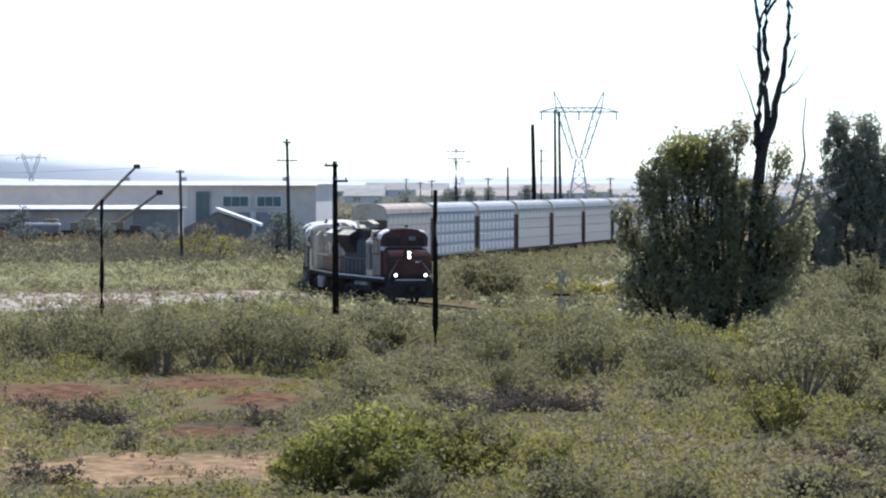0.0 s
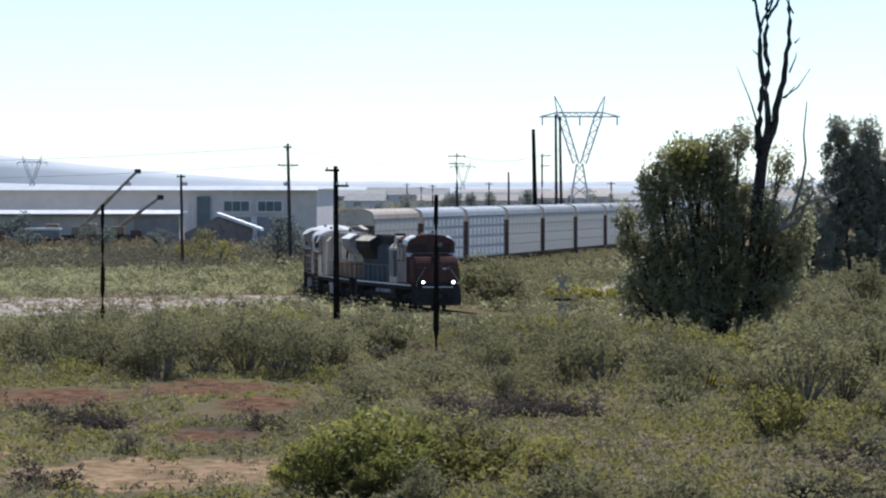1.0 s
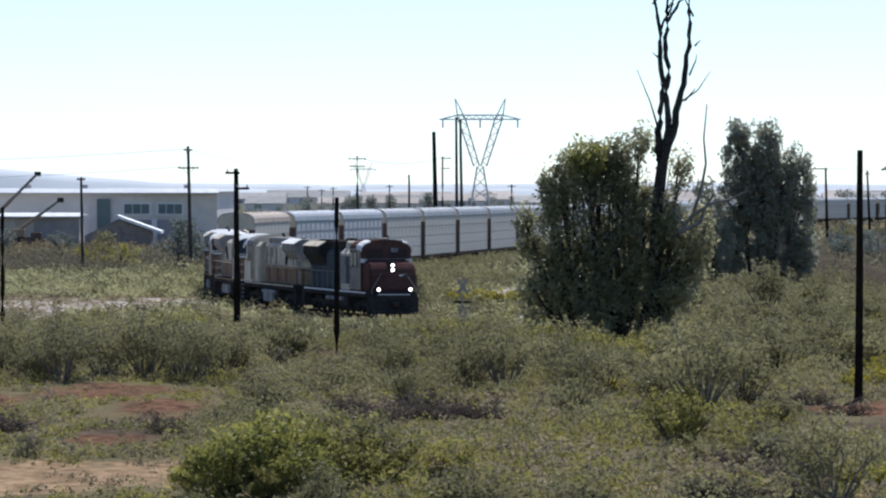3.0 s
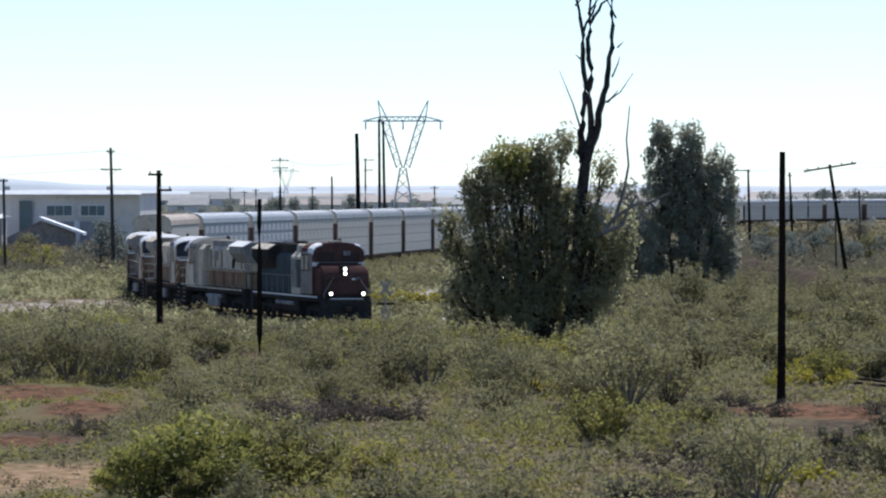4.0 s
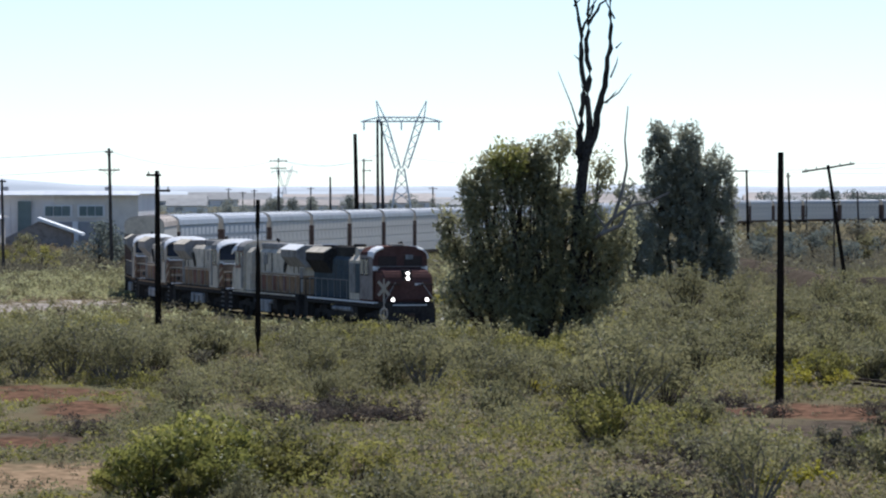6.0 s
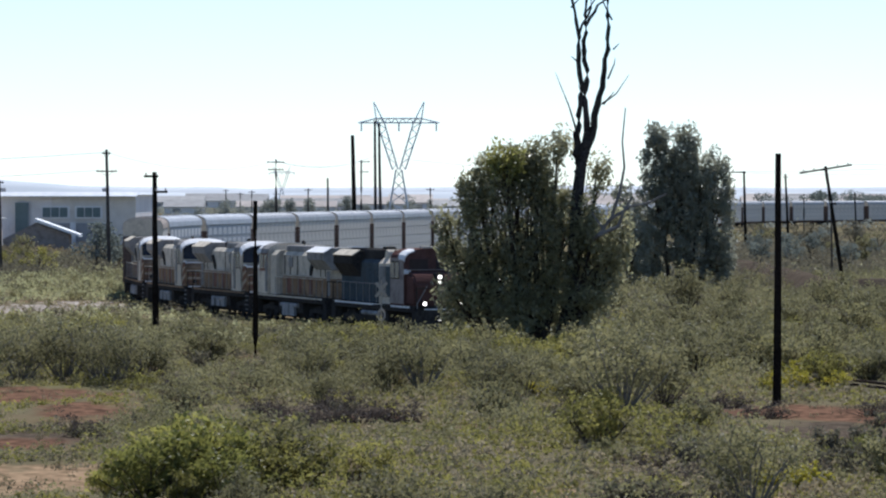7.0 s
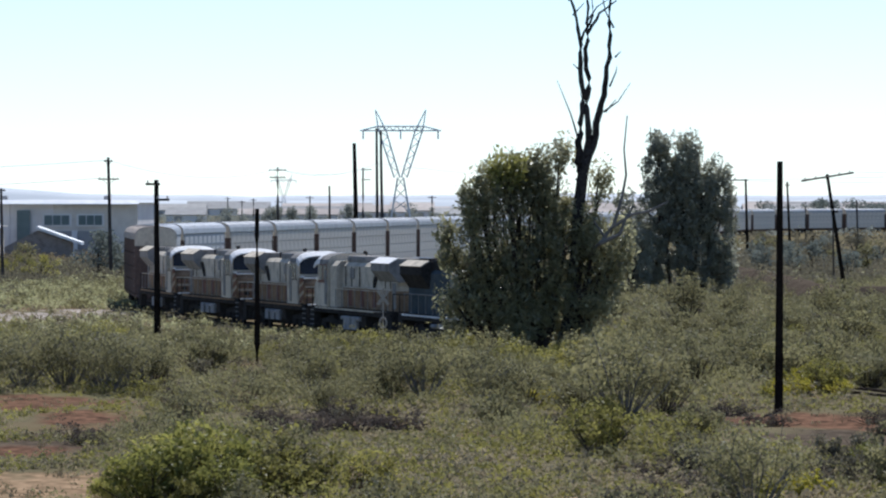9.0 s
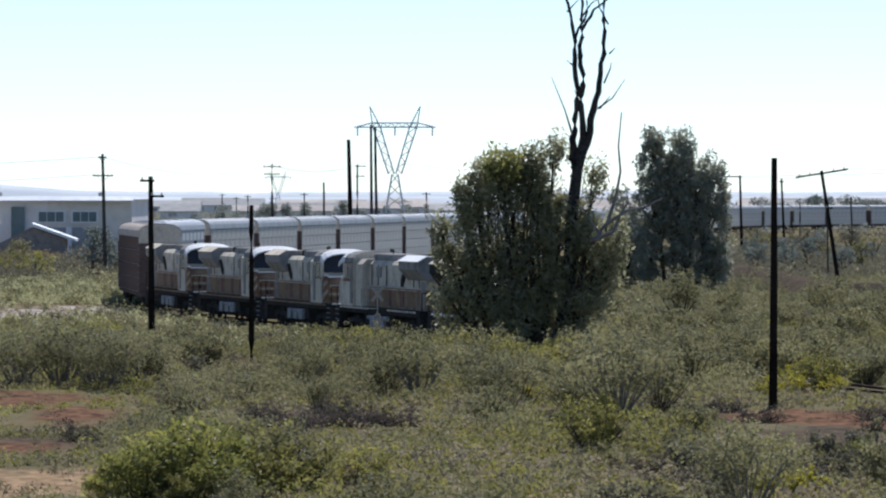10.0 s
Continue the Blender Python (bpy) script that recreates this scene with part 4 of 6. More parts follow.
        part("number_board", boxes((8.06, 8.2, min(s * 1.2, s * 1.58), max(s * 1.2, s * 1.58), 3.34, 3.6), bevel=0.02), WHITEPAINT, cab, "pale marker board")
        part("nose_rail", tubes(((10.46, y * 1.42, 1.75), (10.2, y * 0.78, 2.72), 0.03, 0.03, 6), ((10.46, y * 1.42, 1.5), (10.46, y * 1.42, 1.78), 0.025, 0.025, 6)), MIDGREY, ob, "slanting grab rail")
    part("front_sill", boxes((10.2, 10.46, -1.0, 1.0, 1.42, 1.48), bevel=0.02), WHITEPAINT, ob, "white line along the front step")
    part("sign_panel", boxes((10.02, 10.04, 0.4, 0.75, 2.55, 2.66)), WHITEPAINT, nose, "small white bar on the nose")
    part("horn", tubes(((6.0, 0.4, 4.85), (6.7, 0.4, 4.88), 0.05, 0.11, 8), ((6.2, 0.4, 4.7), (6.2, 0.4, 4.86), 0.04, 0.04, 6)), BLACKSTEEL, ob)
    return ob


def make_follower(i):
    """A grey and mustard locomotive with a winged radiator and striped nose."""
    label = ("grey and mustard six-axle diesel locomotive running backwards behind the leader" if i == 1
             else "grey and mustard diesel locomotive with a striped nose")
    ob = thing("locomotive", label, "locomotive", "locomotives of the train")
    rails_and_sill(ob, GREYPAINT if i == 1 else MUSTARD, "broken pale edge line on the sill", GREYPAINT)
    add_bogies(ob, (-6.7, 6.7), True)
    hood = GREYPAINT
    part("engine_hood", lofted(hood_outline(0.98, 2.75, 4.25), -9.6, 3.9), hood, ob, "dusty grey upper hood")
    part("hood_base", lofted([(-1.0, 1.62), (1.0, 1.62), (1.0, 2.75), (-1.0, 2.75)], -9.6, 3.9), MUSTARD, ob, "weathered mustard lower hood band")
    for k in range(8):
        for y in (-1.005, 1.005):
            part("hood_door", boxes((-4.6 + k * 1.02, -3.7 + k * 1.02, y - 0.02, y + 0.02, 1.75, 2.68), bevel=0.008), MUSTARD if k % 3 else REDBROWN, ob)
    bm = bmesh.new()
    loft(bm, [(-0.98, 3.25), (0.98, 3.25), (1.5, 3.85), (1.52, 4.25), (1.0, 4.56), (-1.0, 4.56), (-1.52, 4.25), (-1.5, 3.85)], -10.0, -5.4)
    part("radiator_wing", bm, MIDGREY, ob, "dark overhanging radiator wings")
    for side in (-1, 1):
        part("radiator_shoulder", shoulder(1.52, 4.27, 4.58, -10.05, -5.35, side, 1.0), WHITEPAINT if i == 1 else GREYPAINT, ob, "pale sloping edge of the radiator roof")
    for y in (-1, 1):
        part("air_intake", boxes((0.9, 2.1, min(y * 0.99, y * 1.03), max(y * 0.99, y * 1.03), 3.3, 3.9), bevel=0.01), MIDGREY, ob, "louvred air intake")
        part("side_pipe", tubes(((-5.0, y * 1.1, 2.82), (3.6, y * 1.1, 2.82), 0.035, 0.035, 6)), GREYPAINT, ob, "pale pipe along the hood")
        part("rubbing_strip", boxes((5.75, 8.0, min(y * 1.55, y * 1.562), max(y * 1.55, y * 1.562), 3.05, 3.12)), BLACKSTEEL, ob, "black rubbing strip")
        part("rear_door", boxes((-9.4, -8.6, min(y * 0.99, y * 1.02), max(y * 0.99, y * 1.02), 1.75, 3.2), bevel=0.01), MIDGREY, ob)
    for y in (-1.46, 1.46):
        if i == 1:
            part("battery_box", boxes((-1.9, 1.5, y - 0.09, y + 0.09, 0.4, 1.0), bevel=0.03), TANKGREY, ob, "pale box on the tank side")
        else:
            for k in range(3):
                part("battery_box", boxes((-2.6 + k * 1.8, -1.5 + k * 1.8, y - 0.09, y + 0.09, 0.55, 1.0), bevel=0.03), TANKGREY, ob, "pale box on the tank side")
    part("brake_housing", boxes((-1.2, 3.7, -0.8, 0.8, 4.2, 4.62), bevel=0.12), MIDGREY, ob)
    part("exhaust_pipe", boxes((-4.4, -3.2, -0.3, 0.3, 4.2, 4.62), bevel=0.06), BLACKSTEEL, ob)
    bm = bmesh.new()
    loft(bm, hood_outline(1.4, 1.62, 4.3, 0.3), 3.9, 5.6)
    part("equipment_cabinet", bm, GREYPAINT, ob)
    for y in (-1.41, 1.41):
        part("cabinet_door", boxes((4.2, 5.3, y - 0.02, y + 0.02, 1.9, 3.6), bevel=0.01), GREYPAINT, ob)
    bm = bmesh.new()
    loft(bm, cab_outline(1.55, 1.62, 4.72), 5.6, 8.2)
    cab = part("cab", bm, GREYPAINT, ob, "grey crew cab with rounded roof")
    part("window_band", boxes((8.18, 8.225, -1.42, 1.42, 3.42, 4.44), bevel=0.02), BLACKSTEEL, cab, "black band round the windshields")
    part("sun_visor", brow(1.55, 4.72, ((7.75, 0, 0.03), (8.3, 0.02, 0.08), (8.95, 0.24, 0.12)), 0, 9), WHITEPAINT, cab, "white arched visor over the windshields")
    part("roof_sheet", brow(1.55, 4.7, ((5.62, 0, 0.02), (7.75, 0, 0.02)), 0, 9), MIDGREY, cab, "dull grey rounded roof sheet")
    cab_windows(ob, 7.2, 1.55, 3.6, REDBROWN if i == 1 else STRIPEPALE)
    if i == 1:
        for y in (-1.56, 1.56):
            part("side_panel", boxes((6.4, 8.1, y - 0.012, y + 0.012, 3.0, 3.14)), REDBROWN, cab)
    bm = bmesh.new()
    prism(bm, [(8.2, 1.62), (9.75, 1.62), (9.7, 2.75), (9.35, 3.1), (8.2, 3.3)], -1.46, 1.46)
    bmesh.ops.bevel(bm, geom=bm.edges[:], offset=0.1, segments=2, affect="EDGES")
    nose = part("nose", bm, MUSTARD if i != 1 else GREYPAINT, ob, "wide sloped nose with slanting stripes" if i != 1 else "grey sloped nose")
    # The bright highlight on the nose's top edge, laid on as white strips.
    part("nose_highlight", boxes((8.3, 9.3, -1.42, -1.34, 3.2, 3.3), (8.3, 9.3, 1.34, 1.42, 3.2, 3.3), (9.24, 9.34, -1.42, 1.42, 3.12, 3.24), bevel=0.02), WHITEPAINT, nose, "white highlight strip round the nose top")
    for y in (-0.75, 0.75):
        part("windshield", boxes((8.19, 8.25, y - 0.62, y + 0.62, 3.4, 4.4), bevel=0.02), GLASS, cab)
    if i != 1:
        for y in (-1.47, 1.47):
            for k in range(5):
                bm = bmesh.new()
                z = 1.66 + k * 0.3
                prism(bm, [(8.3, z), (9.62, z + 0.34), (9.62, min(2.95, z + 0.49)), (8.3, z + 0.15)], y - 0.012, y + 0.012)
                part("stripe", bm, STRIPEPALE if k % 2 else REDBROWN, nose, "slanting stripe")
        for k in range(5):
            bm = bmesh.new()
            z = 1.66 + k * 0.24
            v = [bm.verts.new((9.775, yy, zz)) for yy, zz in ((-1.36, z), (1.36, z + 0.0), (1.36, z + 0.12), (-1.36, z + 0.12))]
            for p in v:
                p.co.z = min(2.72, p.co.z + 0.2 * abs(p.co.y) / 1.36)
            v2 = [bm.verts.new((9.72, p.co.y, p.co.z)) for p in v]
            bm.faces.new(v)
            for a in range(4):
                bm.faces.new((v[a], v[(a + 1) % 4], v2[(a + 1) % 4], v2[a]))
            part("stripe", bm, STRIPEPALE if k % 2 else REDBROWN, nose, "slanting stripe")
    for y in (-0.9, 0.9):
        part("ditch_light", tubes(((10.2, y, 1.95), (10.4, y, 1.95), 0.14, 0.14, 12)), BLACKSTEEL, ob, "unlit ditch lamp")
    for y in (-1, 1):
        part("cab_door", boxes((5.72, 6.3, min(y * 1.55, y * 1.6), max(y * 1.55, y * 1.6), 1.75, 3.75), bevel=0.015), MIDGREY, cab, "dark-edged cab door")
        bm = bmesh.new()
        prism(bm, [(-5.4, 3.75), (-4.3, 2.85), (-3.9, 2.85), (-3.9, 3.2), (-4.6, 3.8)], min(y * 1.0, y * 1.045), max(y * 1.0, y * 1.045))
        part("slanting_intake", bm, BLACKSTEEL, ob, "slanting black intake under the radiator")
        for x in (-8.2, -6.9, -0.4, 1.6, 3.2):
            part("door_seam", boxes((x - 0.035, x + 0.035, min(y * 1.0, y * 1.03), max(y * 1.0, y * 1.03), 2.85, 4.0)), BLACKSTEEL, ob)
        part("step_ladder", boxes(*[(9.55, 10.4, min(y * 1.46, y * 1.53), max(y * 1.46, y * 1.53), 0.5 + 0.28 * k, 0.55 + 0.28 * k) for k in range(4)]), MIDGREY, ob, "grey steps at the front corner")
    part("horn", tubes(((2.0, 0, 4.78), (2.6, 0, 4.8), 0.05, 0.11, 8), ((2.2, 0, 4.6), (2.2, 0, 4.8), 0.04, 0.04, 6)), BLACKSTEEL, ob)
    part("front_sill", boxes((10.2, 10.46, -1.35, 1.35, 1.56, 1.66), bevel=0.02), WHITEPAINT, ob)
    return ob


def make_loco(i):
    return make_lead() if i == 0 else make_follower(i)


# ---------- the enclosed car carriers ----------
CAR_HALF, RACK_HALF = 13.05, 11.9


def arch(half, z0, z1, steps=9):
    """A shallow rounded roof, in y and z."""
    return [(half * math.copysign(abs(math.cos(k * math.pi / steps)) ** 0.62, math.cos(k * math.pi / steps)) if 0 < k < steps else half * (1 if k == 0 else -1),
             z0 + (z1 - z0) * math.sin(k * math.pi / steps) ** 0.75) for k in range(steps + 1)]


def car_meshes(skin, roof):
    panel_w = 2 * RACK_HALF / 9
    bm = bmesh.new()
    for k in range(4):
        z = 1.18 + k * 0.97
        box(bm, -panel_w / 2 + 0.012, panel_w / 2 - 0.012, -0.035, 0.035, z, z + 0.9, bevel=0.01)
    panel = to_mesh("side_panel", bm, skin)
    post = to_mesh("post", boxes((-0.05, 0.05, -0.04, 0.04, 1.1, 5.05), bevel=0.012), skin)
    return panel, post, panel_w


def grille_mesh():
    """A pierced plate: upright bars joined by a top and a bottom rail."""
    bm = boxes((-0.86, 0.86, -0.045, 0.045, 0, 0.08), (-0.86, 0.86, -0.045, 0.045, 0.52, 0.6))
    for k in range(7):
        box(bm, -0.86 + 0.26 * k, -0.7 + 0.26 * k, -0.05, 0.05, 0.02, 0.58)
    return to_mesh("grille", bm, WHITEPAINT)


GRILLE = grille_mesh()


def make_prototype(skin, roof, label, off_side=None):
    ob = thing("autorack_car", label, "railcar", "cars of the train")
    part("flatcar_deck", boxes((-CAR_HALF, CAR_HALF, -1.4, 1.4, 0.85, 1.12), (-7.5, 7.5, -0.5, 0.5, 0.55, 0.85)), BROWN, ob, "brown flatcar frame")
    part("inner_wall", boxes((-RACK_HALF, RACK_HALF, -1.4, 1.4, 1.12, 5.0)), RIBSTEEL, ob)
    for y in (-1.46, 1.46):
        panel, post, w = car_meshes(off_side if off_side and y < 0 else skin, roof)
        for k in range(9):
            shared("side_panel", panel, ob, pose(-RACK_HALF + w * (k + 0.5), y, 0))
            for band in range(4 if skin is PALEMETAL2 and y > 0 else 0):
                shared("grille", GRILLE, ob, pose(-RACK_HALF + w * (k + 0.5), y, 1.32 + 0.97 * band))
        for k in range(10):
            shared("post", post, ob, pose(-RACK_HALF + w * k, y, 0))
        part("top_rail", boxes((-RACK_HALF, RACK_HALF, y - 0.06, y + 0.06, 5.02, 5.14), bevel=0.015), RIBSTEEL, ob)
    outer = arch(1.54, 5.1, 5.95)
    inner = [(y * 0.97, z - 0.06) for y, z in outer][::-1]
    part("roof", lofted(outer + inner, -12.7, 12.7), roof, ob, "arched ribbed steel roof")
    for k in range(13):
        part("roof_rib", lofted([(y * 1.003, z + 0.012) for y, z in outer] + [(y * 0.99, z - 0.02) for y, z in outer][::-1], -12.0 + k * 2 - 0.05, -12.0 + k * 2 + 0.05), roof, ob)
    for end in (-1, 1):
        x0, x1 = sorted((end * RACK_HALF, end * 12.75))
        door = part("end_door", boxes((x0, x1, -1.5, 1.5, 1.12, 4.55), bevel=0.05), BROWN, ob, "dark brown folding end doors")
        for y in (-0.75, 0, 0.75):
            part("door_rib", boxes((min(end * 12.74, end * 12.8), max(end * 12.74, end * 12.8), y - 0.04, y + 0.04, 1.2, 4.5)), BROWN, door)
        part("gable", lofted([(y * 0.96, z - 0.05) for y, z in outer] + [(-1.48, 4.56), (1.48, 4.56)], x0, x1 - 0.05 if end > 0 else x1), GREYPAINT, ob, "grey rounded gable plate")
        part("coupler", boxes((min(end * 13.0, end * 13.75), max(end * 13.0, end * 13.75), -0.16, 0.16, 0.72, 1.0), bevel=0.04), RUST, ob)
        for y in (-1.5, 1.5):
            part("ladder", tubes(*[((end * 12.3 - 0.2, y * 1.02, 1.3 + 0.42 * k), (end * 12.3 + 0.2, y * 1.02, 1.3 + 0.42 * k), 0.018, 0.018, 5) for k in range(8)]), RIBSTEEL, ob)
    add_bogies(ob, (-9.9, 9.9), False)
    return ob


PROTOTYPES = {}


def make_car(i):
    if i == 0:
        return make_prototype(PALEMETAL, TANROOF, "autorack car with one rust-brown side and tan roof behind the locomotives", BROWN)
    kind = "clean" if i in (1, 2, 9, 15, 16, 24) else "dull"
    if kind not in PROTOTYPES:
        PROTOTYPES[kind] = (make_prototype(PALEMETAL2, PALEMETAL2, "pale clean galvanised autorack car with arched roof in the train") if kind == "clean"
                            else make_prototype(PALEMETAL, ROOFMETAL, "dull galvanised autorack car with brown ends in the train"))
        return PROTOTYPES[kind]
    return copy_thing(PROTOTYPES[kind], Matrix())


# ---------- trees ----------
def make_gum(x, y, crowns, label, leaf=0.26, per=70, trunk_h=5.0, mats=None, seed=1):
    """A many-stemmed gum: crowns are (dx, dy, z, rx, ry, rz, clumps, young)."""
    global rng
    rng = np.random.default_rng(seed)
    ob = thing("gum_tree", label, "tree", "gum trees")
    ob.location = (x, y, 0)
    bm = bmesh.new()
    groups = {False: [], True: []}
    for dx, dy, z, rx, ry, rz, n, young in crowns:
        base = Vector((dx * 0.45, dy * 0.3, -0.2))
        top = Vector((dx, dy, z + rz * 0.6))
        knee = base.lerp(top, 0.45) + Vector((rng.normal() * 0.3, rng.normal() * 0.2, 0))
        limb(bm, [base, knee, top], [0.17, 0.11, 0.03], 7)
        for k in range(n):
            v = rng.normal(size=3)
            v /= np.linalg.norm(v)
            v *= rng.uniform(0.35, 1.0) ** 0.6
            c = np.array((dx + v[0] * rx, dy + v[1] * ry, max(0.4, z + v[2] * rz)))
            groups[young].append((c, rng.uniform(0.35, 0.75)))
            if k % 3 == 0:
                a = base.lerp(top, rng.uniform(0.3, 0.9))
                limb(bm, [a, a.lerp(Vector(c), 0.5) + Vector((0, 0, 0.15)), Vector(c)], [0.05, 0.035, 0.012], 5)
    part("trunk", bm, BARK, ob, "several slim dark stems")
    for young, list_ in groups.items():
        if list_:
            pts = clumps([c for c, r in list_], [r for c, r in list_], per, 1.25)
            me = quick_mesh("crown", *leaves(pts, leaf, 0.34, 0.7), GUMYELLOW if young else (mats or GUM))
            c = new("crown", me)
            c.parent = ob
            tagged(c, "fresh yellow-green shoots" if young else "hanging grey-green leaves")
    return ob


make_gum(4.4, 241.5, [
    (-1.2, 0, 6.4, 2.2, 1.9, 2.6, 48, False), (-2.7, 0.2, 5.0, 1.6, 1.5, 1.9, 40, False), (-1.7, 0, 3.3, 1.9, 1.8, 1.7, 66, False), (-3.3, 0.3, 4.0, 0.9, 1.0, 1.2, 16, False), (-3.6, 0.2, 2.3, 0.5, 0.6, 0.7, 9, False),
    (-0.7, 0, 2.1, 1.6, 1.6, 1.0, 50, False), (0.2, 0, 4.6, 1.5, 1.7, 2.4, 34, False), (-1.1, 0.2, 8.7, 1.0, 1.1, 1.2, 28, False), (-1.3, -0.8, 9.1, 0.8, 0.6, 0.9, 18, True), (-2.6, 0.2, 7.4, 0.9, 0.9, 1.3, 20, False),
    (0.4, 0.5, 8.3, 0.8, 0.9, 1.4, 20, False), (1.3, 0.8, 9.9, 0.55, 0.6, 1.0, 10, False), (3.1, 0.6, 8.6, 0.5, 0.6, 0.9, 10, False), (2.5, 0.4, 6.6, 0.8, 0.9, 1.1, 16, False), (3.0, 0.3, 5.0, 1.2, 1.4, 1.5, 50, False),
    (2.8, 0.2, 3.2, 1.0, 1.2, 1.1, 32, False), (2.2, 0.1, 1.9, 0.6, 0.8, 0.7, 10, False), (3.7, 0.3, 4.5, 0.6, 0.8, 1.2, 16, False), (1.6, 0.5, 6.0, 1.0, 1.1, 1.8, 26, False), (-3.9, 0.3, 5.6, 0.5, 0.6, 0.8, 8, False), (-2.0, 0.2, 8.3, 0.8, 0.9, 1.2, 20, False), (-0.1, 0.3, 8.5, 0.9, 1.0, 1.2, 24, False), (1.0, 0.5, 7.0, 0.8, 1.0, 1.7, 24, False), (-4.3, 0.2, 6.3, 0.4, 0.4, 0.5, 5, False), (-3.3, 0.2, 8.1, 0.35, 0.4, 0.6, 5, False), (4.4, 0.3, 5.6, 0.4, 0.5, 0.6, 6, False),
    (3.9, 0.3, 6.7, 0.4, 0.5, 0.5, 5, False), (0.2, 0.3, 9.7, 0.35, 0.4, 0.5, 5, False), (-4.0, 0.1, 3.1, 0.4, 0.4, 0.4, 5, False), (0.6, 0.9, 3.6, 0.8, 0.8, 1.6, 18, False), (1.0, 1.1, 2.0, 0.7, 0.6, 1.3, 18, False), (1.1, -0.2, 3.4, 0.7, 0.7, 1.7, 26, False)],
    "dense grey-green gum tree beside a dead trunk", 0.29, 50, seed=11)
# These two farther gums look hazy through their leaf colour, GUMHAZY.
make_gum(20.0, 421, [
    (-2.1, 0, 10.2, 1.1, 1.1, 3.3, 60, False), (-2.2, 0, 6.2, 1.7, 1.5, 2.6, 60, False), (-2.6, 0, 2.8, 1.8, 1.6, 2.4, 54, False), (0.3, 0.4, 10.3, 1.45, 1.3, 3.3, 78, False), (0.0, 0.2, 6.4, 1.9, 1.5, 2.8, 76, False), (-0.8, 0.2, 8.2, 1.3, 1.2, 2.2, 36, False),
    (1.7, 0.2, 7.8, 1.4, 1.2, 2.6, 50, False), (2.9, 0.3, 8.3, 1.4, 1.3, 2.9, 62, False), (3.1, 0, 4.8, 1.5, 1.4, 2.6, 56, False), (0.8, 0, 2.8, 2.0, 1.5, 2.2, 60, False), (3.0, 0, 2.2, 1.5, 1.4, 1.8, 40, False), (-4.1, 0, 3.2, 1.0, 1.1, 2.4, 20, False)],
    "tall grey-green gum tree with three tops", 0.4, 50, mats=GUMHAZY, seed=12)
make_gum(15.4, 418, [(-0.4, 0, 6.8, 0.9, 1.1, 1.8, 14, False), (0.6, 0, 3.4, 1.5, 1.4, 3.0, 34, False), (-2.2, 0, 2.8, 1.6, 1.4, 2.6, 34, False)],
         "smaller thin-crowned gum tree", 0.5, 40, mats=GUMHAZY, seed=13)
rng = np.random.default_rng(21)


